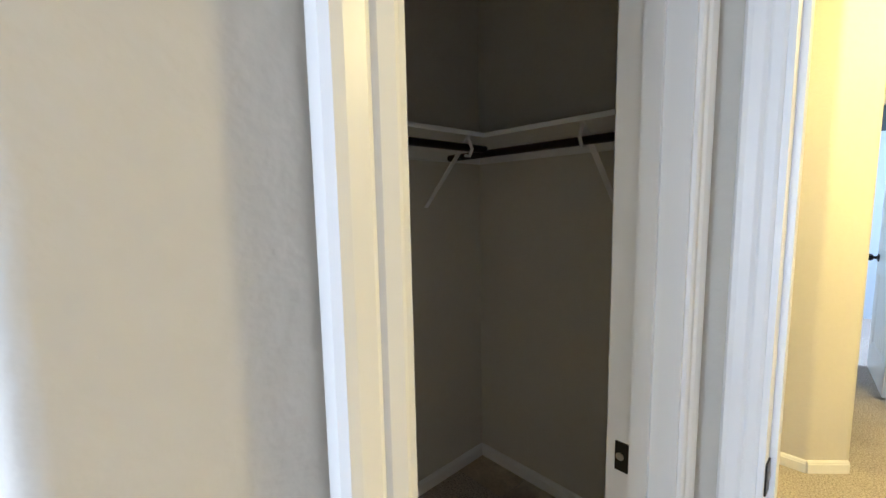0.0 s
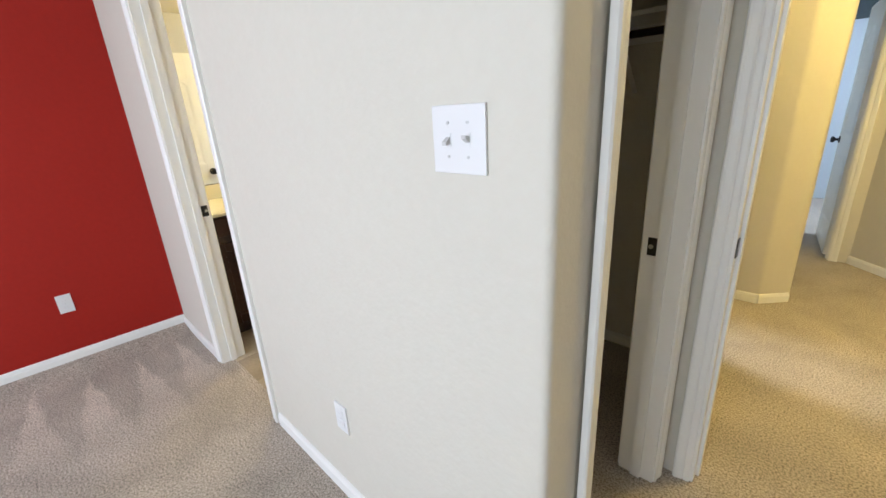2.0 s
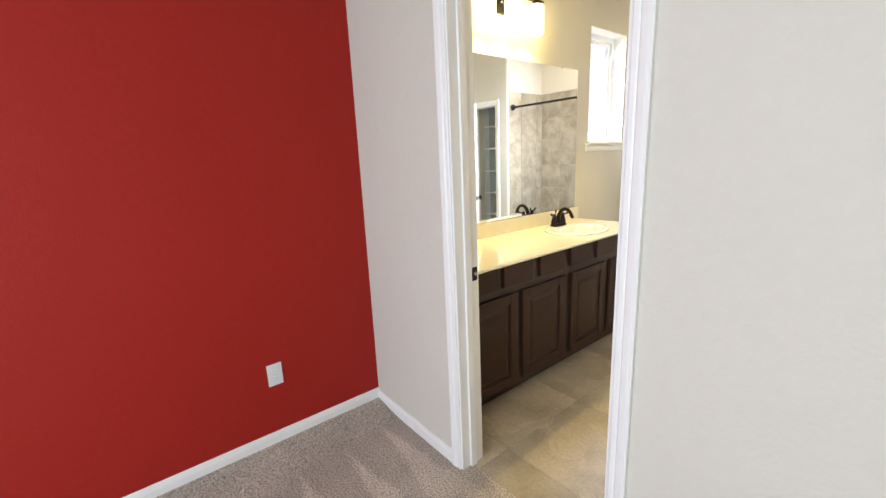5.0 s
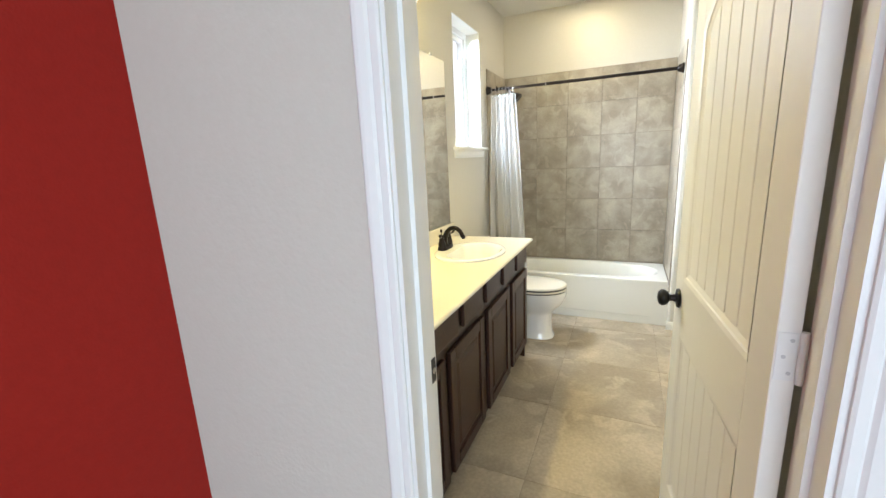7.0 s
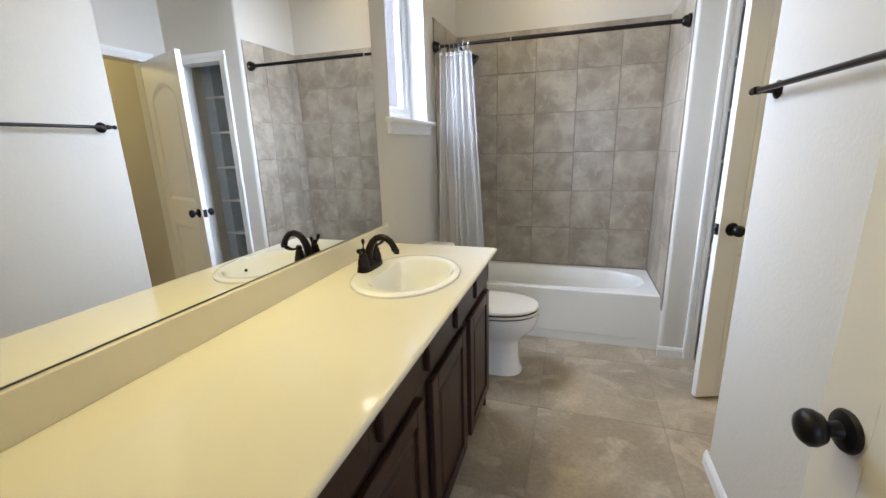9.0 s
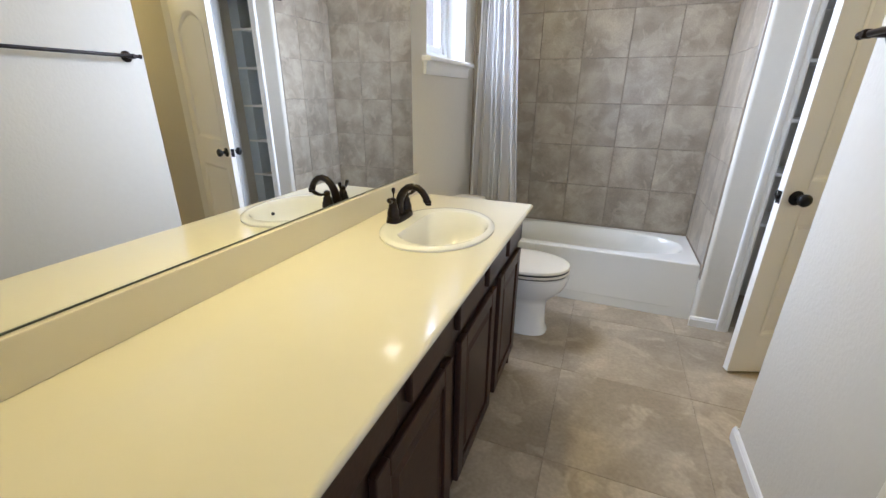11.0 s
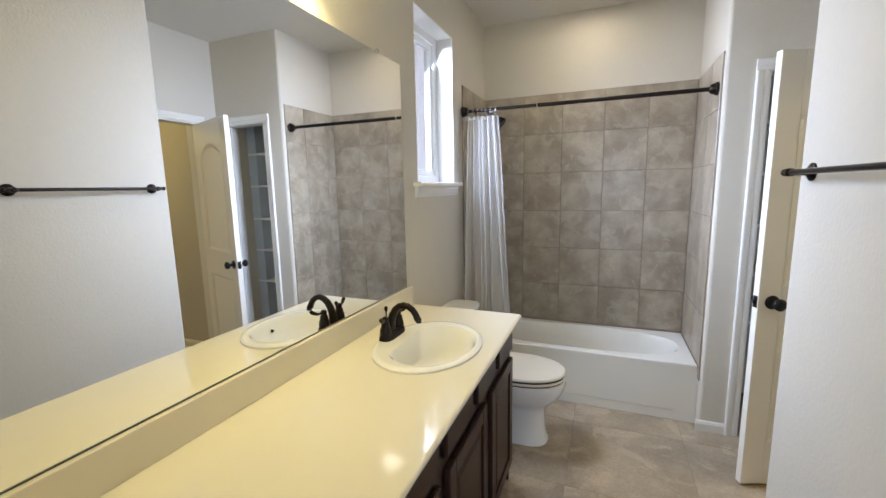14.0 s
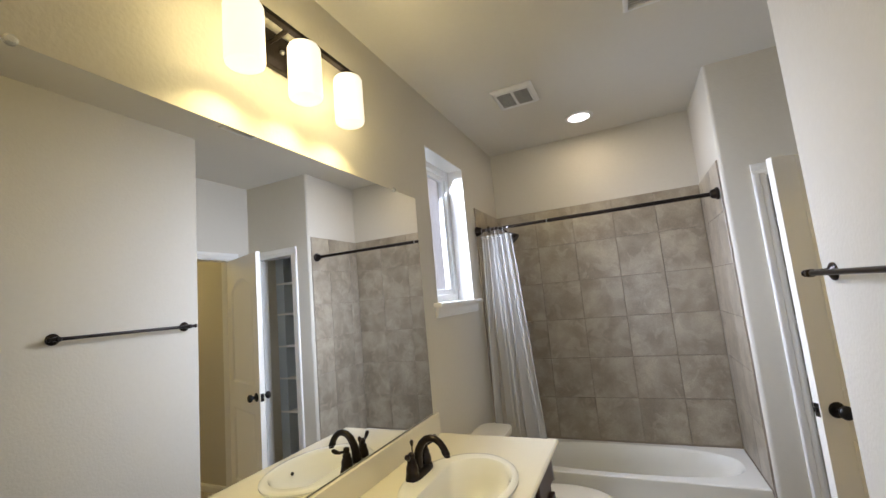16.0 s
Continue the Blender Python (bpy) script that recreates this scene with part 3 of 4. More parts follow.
# ---- bathroom window ----
win = thing("window_1", (-0.1, WY0, WZ0), "narrow white vinyl window with deep painted reveal", "window", kind="structure")
FX0, FX1 = -0.165, -0.11
for y0, y1, z0, z1 in ((WY0, WY0 + 0.045, WZ0, WZ1), (WY1 - 0.045, WY1, WZ0, WZ1), (WY0 + 0.045, WY1 - 0.045, WZ0, WZ0 + 0.05), (WY0 + 0.045, WY1 - 0.045, WZ1 - 0.045, WZ1)):
    part("window_frame", box(FX0, FX1, y0, y1, z0, z1, 0.003), VINYL, win)
for x0, z0, z1 in ((-0.155, WZ0 + 0.05, WZ1 - 0.045),):
    a, b = WY0 + 0.045, WY1 - 0.045
    sash = part("sash", box(x0, x0 + 0.028, a, a + 0.035, z0, z1, 0.003), VINYL, win)
    part("sash_stile", box(x0, x0 + 0.028, b - 0.035, b, z0, z1, 0.003), VINYL, sash)
    part("sash_rail", box(x0, x0 + 0.028, a + 0.035, b - 0.035, z0, z0 + 0.035, 0.003), VINYL, sash)
    part("sash_rail", box(x0, x0 + 0.028, a + 0.035, b - 0.035, z1 - 0.035, z1, 0.003), VINYL, sash)
    pane = part("pane", box(x0 + 0.012, x0 + 0.016, a + 0.03, b - 0.03, z0 + 0.03, z1 - 0.03), GLASS, win)
    pane.visible_shadow = False
part("reveal_lining", prism([(-0.108, WY0 - 0.001), (0.001, WY0 - 0.001), (0.001, WY0 + 0.004), (-0.108, WY0 + 0.004)], WZ0, WZ1), TRIM, win)
part("reveal_lining", prism([(-0.108, WY1 - 0.004), (0.001, WY1 - 0.004), (0.001, WY1 + 0.001), (-0.108, WY1 + 0.001)], WZ0, WZ1), TRIM, win)
part("reveal_lining", box(-0.108, 0.001, WY0 + 0.004, WY1 - 0.004, WZ1 - 0.004, WZ1 + 0.001), TRIM, win)
part("window_sill", box(-0.108, 0.048, WY0 - 0.055, WY1 + 0.055, WZ0 - 0.022, WZ0 + 0.002, 0.006, seg=2), TRIM, win)
part("apron", sweep([(0, 0), (0.010, 0), (0.016, 0.018), (0.016, 0.045), (0.024, 0.058), (0, 0.058)], (0, WY0 - 0.035, WZ0 - 0.08), (0, WY1 + 0.035, WZ0 - 0.08), (1, 0, 0), (0, 0, 1)), TRIM, win)

# neighbour house and lawn outside
solid("ground", box(-60, -0.2, -40, 60, -3.2, -3.0), GRASS, "green lawn below the upper-floor window", "ground")
nb = thing("neighbour_house", (-3.4, 2.0, -3.0), "pale brick neighbouring house wall", "house")
part("wall", box(-3.8, -3.4, -3.5, 24.0, -3.0, 6.4), MORTAR, nb)
part("roof", prism([(-3.9, -3.7), (-3.2, -3.7), (-3.2, 24.2), (-3.9, 24.2)], 6.4, 6.55), SLATE, nb)
brick_me = mesh_of("brick", box(-0.01, 0.01, -0.097, 0.097, -0.028, 0.028, 0.003), BRICK)
for row in range(25):
    for c in range(12):
        o = new("brick", brick_me)
        o.parent = nb
        o.location = (0.003, 5.6 + c * 0.206 + (row % 2) * 0.103, 4.5 + row * 0.067)
rest = bmesh.new()
for row in range(25, 66):
    for c in range(12):
        y, z = 7.6 + c * 0.206 + (row % 2) * 0.103, 1.5 + row * 0.067
        box(-3.407, -3.387, y - 0.097, y + 0.097, z - 0.028, z + 0.028, bm=rest)
upper = part("brickwork", rest, BRICK, nb)

# ---- wall tile round the tub ----
def tiled(name, origin, across, normal, cols, label):
    """A grout bed and its tiles; cols: edges along the wall. Rows run up from the tub's rim."""
    rows = [0.392, 0.697, 0.994, 1.291, 1.588, 1.885, 2.182]
    o, a, n = Vector(origin), Vector((*across, 0)), Vector((*normal, 0))
    bed = bmesh.new()
    w0, w1 = cols[0], cols[-1]
    sweep([(0, 0), (0.006, 0), (0.006, rows[-1] - 0.3), (0, rows[-1] - 0.3)], o + a * w0 + Vector((0, 0, 0.3)), o + a * w1 + Vector((0, 0, 0.3)), n, (0, 0, 1), bed)
    wall = solid(name, bed, GROUT, label, "tiled wall")
    cache = {}
    for c0, c1 in zip(cols, cols[1:]):
        for z0, z1 in zip(rows, rows[1:]):
            key = (round(c1 - c0, 4), round(z1 - z0, 4))
            if key not in cache:
                w, h = c1 - c0 - 0.0035, z1 - z0 - 0.0035
                bm = bmesh.new()
                bmesh.ops.create_cube(bm, size=1, matrix=Matrix.LocRotScale((0, 0, 0), None, (w, 0.010, h)))
                bmesh.ops.bevel(bm, geom=[e for e in bm.edges], offset=0.0015, segments=1, affect="EDGES")
                cache[key] = mesh_of("tile", bm, WTILE)
            t = new("tile", cache[key])
            t.parent = wall
            t.location = o + a * ((c0 + c1) / 2) + n * (0.005 + random.uniform(0, 0.0006)) + Vector((0, 0, (z0 + z1) / 2))
            t.rotation_euler = (0, 0, math.atan2(a.y, a.x))


tiled("wall_tile_back", (0, BACK_Y, 0), (1, 0), (0, -1), [0.010, 0.036, 0.329, 0.622, 0.923, 1.216, 1.509], "stone-look wall tile behind the tub")
tiled("wall_tile_side", (TUB_X, BACK_Y, 0), (0, -1), (-1, 0), [0.0, 0.12, 0.413, 0.637], "stone-look wall tile beside the tub")
tiled("wall_tile_shower", (0, BACK_Y, 0), (0, -1), (1, 0), [0.0, 0.02, 0.313, 0.572], "stone-look wall tile behind the curtain")

# ---- bathtub ----
tub = thing("bathtub", (0, 2.40, 0), "white alcove bathtub with panelled apron", "bathtub")
TZ = 0.382
cx, cy = 0.76, 2.70
outer = [Vector((x, y, TZ)) for x, y in ((0.012, 2.405), (1.508, 2.405), (1.508, 2.988), (0.012, 2.988))]


def rect_ring(x0, x1, y0, y1, z, n=48):
    out = []
    for k in range(n):
        t = 2 * math.pi * (k + 0.5) / n
        c, s = math.cos(t), math.sin(t)
        m = max(abs(c), abs(s))
        out.append(Vector(((x0 + x1) / 2 + (x1 - x0) / 2 * c / m, (y0 + y1) / 2 + (y1 - y0) / 2 * s / m, z)))
    return out


def basin(a, b, z, power, shift=0.0):
    return oval(cx + shift, cy, a, b, z, 48, power)


rings = [rect_ring(0.010, 1.510, 2.402, 2.990, TZ - 0.03), rect_ring(0.010, 1.510, 2.402, 2.990, TZ - 0.006), rect_ring(0.014, 1.506, 2.408, 2.986, TZ)]
for a, b, z, p in ((0.690, 0.245, TZ, 2.7), (0.675, 0.232, TZ - 0.012, 2.7), (0.63, 0.215, TZ - 0.10, 3.0), (0.570, 0.19, TZ - 0.26, 3.4), (0.50, 0.15, TZ - 0.315, 3.2), (0.2, 0.06, TZ - 0.325, 2.5)):
    rings.append(basin(a, b, z, p))
# line up the square rings with the basin's points
fixed = []
for r in rings[:3]:
    ref = basin(0.66, 0.245, TZ, 3.2)
    fixed.append([min(r, key=lambda p, q=q: abs((math.atan2((p.y - cy) / 0.3, (p.x - cx) / 0.75) - math.atan2((q.y - cy) / 0.245, (q.x - cx) / 0.66) + math.pi) % (2 * math.pi) - math.pi)).copy() for q in ref])
for f, (x0, x1, y0, y1) in zip(fixed, ((0.010, 1.510, 2.402, 2.990), (0.010, 1.510, 2.402, 2.990), (0.014, 1.506, 2.408, 2.986))):
    for sx, sy in ((x0, y0), (x1, y0), (x1, y1), (x0, y1)):
        k = min(range(48), key=lambda i: (f[i].x - sx) ** 2 + (f[i].y - sy) ** 2)
        f[k].x, f[k].y = sx, sy
part("rim_and_basin", loft(fixed + rings[3:], close="end"), ACRYL, tub, smooth=True)
part("apron", box(0.010, 1.519, 2.404, 2.42, 0.0, TZ - 0.028, 0.002), ACRYL, tub)
part("apron_panel", sweep([(0, 0), (0.004, 0.004), (0.003, 0.10), (0, 0.27)], (0.012, 2.404, 0.066), (1.40, 2.404, 0.066), (0, -1, 0), (0, 0, 1)), ACRYL, tub, "slightly raised apron panel", True)
part("drain", lathe([(0.03, 0), (0.03, 0.003), (0.022, 0.004)], (0.33, 2.70, TZ - 0.325), (0, 0, 1), 16), BRONZE, tub, "bronze tub drain")

# ---- shower rod, curtain, head and shelf ----
rod = thing("shower_rod", (0, 2.413, 2.0), "oil-rubbed bronze telescoping shower rod", "shower rod")
part("outer_tube", tube([(0.03, 2.413, 2.0), (0.52, 2.413, 2.0)], 0.0105, 14), BRONZE, rod, smooth=True)
part("inner_tube", tube([(0.52, 2.413, 2.0), (1.49, 2.413, 2.0)], 0.0125, 14), BRONZE, rod, smooth=True)
part("collar", tube([(0.516, 2.413, 2.0), (0.522, 2.413, 2.0)], 0.0132, 14), STEEL, rod, "thin bright joint", True)
for x, s in ((0.012, 1), (1.508, -1)):
    part("flange", lathe([(0.036, 0), (0.036, 0.012), (0.030, 0.016), (0.026, 0.034), (0.017, 0.042)], (x, 2.413, 2.0), (s, 0, 0), 20), BRONZE, rod, "round bronze wall flange", True)
cur = thing("shower_curtain", (0.15, 2.413, 1.95), "clear vinyl shower curtain gathered on bronze rod", "shower curtain")
bm = bmesh.new()
N, M = 140, 26
grid = []
for i in range(M + 1):
    f = i / M
    z = 1.955 - f * 1.62
    spread = 0.215 + 0.115 * f
    row = []
    for k in range(N + 1):
        s = k / N
        amp = 0.020 + 0.016 * math.sin(2.3 * s * math.pi + 0.6) ** 2 + 0.012 * f
        ph = 2 * math.pi * (6.5 * s + 0.35 * math.sin(4.0 * s * math.pi) * (0.3 + f))
        x = 0.045 + s * spread + 0.010 * math.sin(ph * 2 + 0.7) - 0.03 * f * (1 - s)
        row.append(bm.verts.new((x, 2.408 + amp * math.sin(ph) - 0.045 * f + 0.004 * math.sin(9 * f + 6 * s), z)))
    grid.append(row)
for r, s in zip(grid, grid[1:]):
    for k in range(N):
        bm.faces.new((r[k], r[k + 1], s[k + 1], s[k]))
part("curtain_sheet", bm, CURTAIN, cur, smooth=True)
part("hem", tube([(0.045 + 0.215 * k / 40, 2.408 + 0.024 * math.sin(2 * math.pi * 6.5 * k / 40), 1.945) for k in range(41)], 0.010, 6), CURTAIN, cur, "doubled top hem", True)
for k in range(7):
    x = 0.055 + k * 0.032
    pts = [(x + 0.004 * math.sin(k), 2.413 + 0.020 * math.cos(a), 1.985 + 0.032 * math.sin(a)) for a in np.linspace(0, 2 * math.pi, 13)]
    part("ring", tube(pts, 0.0022, 6, cap=False), STEEL, cur, "thin metal curtain ring")
sh = thing("wall_shower", (0.012, 2.70, 2.02), "dark bronze shower on a short bent wall arm", "shower")
part("arm", tube([(0.012, 2.70, 2.05), (0.08, 2.70, 2.055), (0.13, 2.70, 2.03), (0.165, 2.70, 1.995)], 0.010, 10), BRONZE, sh, smooth=True)
part("escutcheon", lathe([(0.028, 0), (0.026, 0.006), (0.012, 0.010)], (0.012, 2.70, 2.05), (1, 0, 0), 16), BRONZE, sh)
part("head", lathe([(0.012, 0), (0.020, 0.02), (0.038, 0.055), (0.045, 0.075), (0.043, 0.082)], (0.16, 2.70, 2.0), (0.72, 0, -0.69), 20), BRONZE, sh, smooth=True)
cs = bmesh.new()
prism([(0.010, 2.99), (0.010, 2.78), (0.06, 2.80), (0.14, 2.86), (0.20, 2.935), (0.22, 2.99)], 1.275, 1.293, bm=cs)
solid("corner_shelf", cs, WTILE, "stone-look corner soap shelf set in the tile", "shelf", kind="")

# ---- vanity ----
VX, VEND = 0.545, 1.508
van = thing("vanity_cabinet", (0.28, 0.54, 0), "dark espresso wood vanity cabinet under a cream top", "vanity cabinet")
part("carcass", box(0.0, VX - 0.02, BATH_Y + 0.003, VEND, 0.10, 0.715), DARKIN, van)
part("toe_kick", box(0.02, VX - 0.075, BATH_Y + 0.003, VEND, 0.0, 0.10), DARKIN, van)
part("side_panel", box(0.0, VX, VEND, VEND + 0.016, 0.0, 0.848, 0.001), WOOD, van)
part("face_frame", box(VX - 0.02, VX, BATH_Y + 0.003, VEND, 0.10, 0.848), DARKIN, van)
for y0, y1 in ((-0.36, -0.035), (0.008, 0.260), (0.322, 0.574), (0.634, 0.873), (0.938, 1.181), (1.243, 1.500)):
    dr = part("drawer_front", box(VX, VX + 0.019, y0, y1, 0.717, 0.836, 0.005, seg=2), WOOD, van, "flat espresso drawer front")
for y0, y1 in ((-0.35, 0.112), (0.162, 0.576), (0.648, 1.054), (1.122, 1.503)):
    z0, z1, w = 0.114, 0.672, 0.056
    dd = part("cabinet_door", box(VX, VX + 0.011, y0 + w - 0.004, y1 - w + 0.004, z0 + w - 0.004, z1 - w + 0.004), WOOD, van, "espresso raised-panel cabinet door")
    for a, b, c, e in ((y0, y0 + w, z0, z1), (y1 - w, y1, z0, z1), (y0 + w, y1 - w, z0, z0 + w), (y0 + w, y1 - w, z1 - w, z1)):
        part("door_frame_bar", box(VX + 0.0005, VX + 0.020, a, b, c, e, 0.004, seg=2), WOOD, dd)
    bm = bmesh.new()
    lofted = [[Vector((VX + d, y0 + w + i if s[0] == 0 else y1 - w - i, z0 + w + i if s[1] == 0 else z1 - w - i)) for s in ((0, 0), (1, 0), (1, 1), (0, 1))] for i, d in ((0.004, 0.009), (0.012, 0.009), (0.034, 0.016), (0.036, 0.017))]
    part("raised_panel", loft(lofted), WOOD, dd)

# counter with an oval cut-out, backsplash
CT, SX, SY = 0.872, 0.328, 1.045
top = thing("countertop", (0.29, 0.57, 0.848), "cream cultured-marble vanity top with thin edge", "countertop")
n = 48
hole = oval(SX, SY, 0.185, 0.238, CT, n)
x0, x1, y0, y1 = 0.002, 0.588, BATH_Y + 0.002, 1.547
bm = bmesh.new()
hv = [bm.verts.new(p) for p in hole]
rim = []
for p in hole:
    t = math.atan2((p.y - SY), (p.x - SX))
    c, s = math.cos(t), math.sin(t)
    k = min((x1 - SX) / c if c > 1e-6 else 9, (x0 - SX) / c if c < -1e-6 else 9, (y1 - SY) / s if s > 1e-6 else 9, (0.55 - SY) / s if s < -1e-6 else 9)
    rim.append(Vector((SX + c * k, SY + s * k, CT)))
for qx, qy in ((x0, 0.55), (x1, 0.55), (x1, y1), (x0, y1)):
    k = min(range(n), key=lambda i: (rim[i].x - qx) ** 2 + (rim[i].y - qy) ** 2)
    rim[k] = Vector((qx, qy, CT))
rv = [bm.verts.new(p) for p in rim]
for i in range(n):
    bm.faces.new((hv[i], hv[(i + 1) % n], rv[(i + 1) % n], rv[i]))
ext = bmesh.ops.extrude_face_region(bm, geom=bm.faces[:])
bmesh.ops.translate(bm, vec=(0, 0, -0.022), verts=[v for v in ext["geom"] if isinstance(v, bmesh.types.BMVert)])
part("slab", bm, COUNTER, top)
part("slab_end", box(x0, x1, y0, 0.55, CT - 0.022, CT), COUNTER, top)
part("edge_bead", tube([(x1 - 0.001, y0, CT - 0.011), (x1 - 0.001, y1 - 0.004, CT - 0.011), (x0 + 0.02, y1 - 0.001, CT - 0.011)], 0.0108, 10), COUNTER, top, smooth=True)
part("backsplash", box(0.002, 0.021, y0, y1 - 0.003, CT, 0.974, 0.003, seg=2), COUNTER, top, "low matching backsplash")

# sink
sk = thing("sink", (SX, SY, CT), "oval bisque drop-in sink with wide rim", "sink")
rows = [(0.206, 0.262, 0.001, 0), (0.207, 0.262, 0.008, 0), (0.200, 0.255, 0.014, 0), (0.185, 0.240, 0.015, 0), (0.163, 0.214, 0.011, 0.018), (0.150, 0.203, -0.004, 0.022), (0.138, 0.190, -0.05, 0.024), (0.112, 0.155, -0.105, 0.02), (0.06, 0.085, -0.135, 0.01), (0.022, 0.022, -0.140, 0.0)]
rr = []
for i, (a, b, dz, sh_) in enumerate(rows):
    ring = oval(SX + sh_, SY, a, b, CT + dz, 48, 2.0)
    if 3 < i < 8:
        ring = [Vector((max(p.x, SX - 0.098 + 0.006 * (i - 4)), p.y, p.z)) for p in ring]
    rr.append(ring)
part("bowl", loft(rr, close="end"), SINKM, sk, smooth=True)
part("drain", lathe([(0.024, 0), (0.024, 0.003), (0.016, 0.005)], (SX, SY, CT - 0.140), (0, 0, 1), 18), BRONZE, sk, "bronze pop-up drain")
# no hole is cut; a near-black plug paints the shade inside it
part("overflow", tube([(SX + 0.162, SY, CT - 0.035), (SX + 0.155, SY, CT - 0.036)], 0.007, 12), GAP_SHADE, sk, "dark plug painted as the shade in the overflow hole")

# faucet
FXc, FYc, FZ = SX - 0.172, SY + 0.02, CT + 0.013
fa = thing("faucet", (FXc, FYc, FZ), "oil-rubbed bronze high-arc faucet with two lever handles", "faucet")
part("base_plate", loft([oval(FXc, FYc, 0.030, 0.082, FZ, 32, 3.2), oval(FXc, FYc, 0.030, 0.082, FZ + 0.010, 32, 3.2), oval(FXc, FYc, 0.025, 0.076, FZ + 0.020, 32, 3.0), oval(FXc, FYc, 0.018, 0.068, FZ + 0.023, 32, 2.6)]), BRONZE, fa, smooth=True)
arc = [(FXc + dx, FYc, FZ + dz) for dx, dz in ((-0.004, 0.016), (-0.005, 0.040), (-0.002, 0.066), (0.006, 0.090), (0.019, 0.112), (0.037, 0.127), (0.058, 0.133), (0.079, 0.129), (0.097, 0.116), (0.109, 0.099), (0.115, 0.086))]
part("spout", tube(arc, [0.0205, 0.0185, 0.0170, 0.0158, 0.0148, 0.0140, 0.0134, 0.0130, 0.0128, 0.0130, 0.0134], 18), BRONZE, fa, smooth=True)
part("aerator", lathe([(0.0138, -0.004), (0.0158, 0.002), (0.0160, 0.009), (0.0125, 0.011), (0.0115, 0.020), (0.009, 0.021)], arc[-1], (0.38, 0, -1), 18), BRONZE, fa, smooth=True)
for s in (-1, 1):
    hy_ = FYc + s * 0.054
    hb = part("handle_body", lathe([(0.0255, 0), (0.0255, 0.006), (0.0225, 0.010), (0.0235, 0.018), (0.0215, 0.032), (0.0165, 0.046), (0.0175, 0.050), (0.0165, 0.054), (0.0115, 0.062), (0.0135, 0.070), (0.0125, 0.077), (0.006, 0.082)], (FXc, hy_, FZ + 0.014), (0, 0, 1), 20), BRONZE, fa, smooth=True)
    part("lever", tube([(FXc, hy_, FZ + 0.084), (FXc + 0.003, hy_ + s * 0.016, FZ + 0.083), (FXc + 0.008, hy_ + s * 0.032, FZ + 0.084), (FXc + 0.013, hy_ + s * 0.047, FZ + 0.092), (FXc + 0.016, hy_ + s * 0.059, FZ + 0.101), (FXc + 0.017, hy_ + s * 0.065, FZ + 0.103)], [0.0060, 0.0048, 0.0058, 0.0082, 0.0088, 0.0045], 12), BRONZE, hb, smooth=True)
part("lift_rod", lathe([(0.003, 0), (0.0026, 0.078), (0.0045, 0.082), (0.0075, 0.092), (0.0072, 0.099), (0.004, 0.103)], (FXc - 0.026, FYc, FZ + 0.018), (0, 0, 1), 12), BRONZE, fa, smooth=True)

# mirror
MY0, MY1, MZ0, MZ1 = -0.375, 1.500, 0.977, 2.074
mir = thing("wall_mirror", (0.0, 0.56, MZ0), "large frameless wall mirror above the backsplash", "mirror")
part("glass", box(0.0045, 0.0065, MY0, MY1, MZ0, MZ1), MIRROR, mir)
part("bottom_channel", box(0.0005, 0.0085, MY0, MY1, MZ0 - 0.0016, MZ0 + 0.0016), EDGE, mir, "dark metal bottom channel")
part("backing", box(0.0005, 0.0045, MY0 - 0.001, MY1 + 0.001, MZ0 - 0.001, MZ1 + 0.001), EDGE, mir)
for cy_ in (-0.05, 1.286):
    part("clip", lathe([(0.011, 0), (0.011, 0.004), (0.007, 0.008), (0.003, 0.009)], (0.0065, cy_, MZ1 + 0.003), (1, 0, 0), 12), PLASTIC, mir, "clear plastic mirror clip")

# vanity light
vl = thing("vanity_light", (0.0, 0.609, 2.25), "three-light bronze vanity fixture with lit opal glass shades", "wall lamp")
part("back_plate", box(0.001, 0.022, 0.480, 0.738, 2.333, 2.460, 0.004, seg=2), BRONZE, vl)
part("bar", box(0.093, 0.117, 0.312, 0.906, 2.419, 2.435, 0.002), BRONZE, vl)
for y in (0.545, 0.677):
    part("arm", tube([(0.02, y, 2.412), (0.05, y, 2.414), (0.080, y, 2.420), (0.103, y, 2.426)], 0.008, 10), BRONZE, vl, smooth=True)
part("finial", lathe([(0.008, 0), (0.008, 0.006), (0.004, 0.012)], (0.022, 0.594, 2.40), (1, 0, 0), 12), STEEL, vl)
for y in (0.378, 0.609, 0.838):
    part("socket_cap", lathe([(0.020, 0), (0.024, 0.006), (0.024, 0.016), (0.010, 0.020)], (0.105, y, 2.402), (0, 0, 1), 18), BRONZE, vl)
    sd = part("shade", lathe([(0.044, 0), (0.050, 0.004), (0.053, 0.014), (0.053, 0.172), (0.048, 0.183), (0.026, 0.189)], (0.105, y, 2.215), (0, 0, 1), 28), SHADE, vl, "glowing white opal glass cylinder", True)
    sd.visible_shadow = False
    lamp("vanity_bulb", "POINT", VANITY_W, WARM, pose(0.105, y, 2.305), 0.045)
    down = lamp("vanity_bulb_down", "AREA", VANITY_W * 0.55, WARM, look((0.105, y, 2.210), (0.105, y, 0)), 0.08)
    down.data.shape, down.data.spread = "DISK", radians(125)

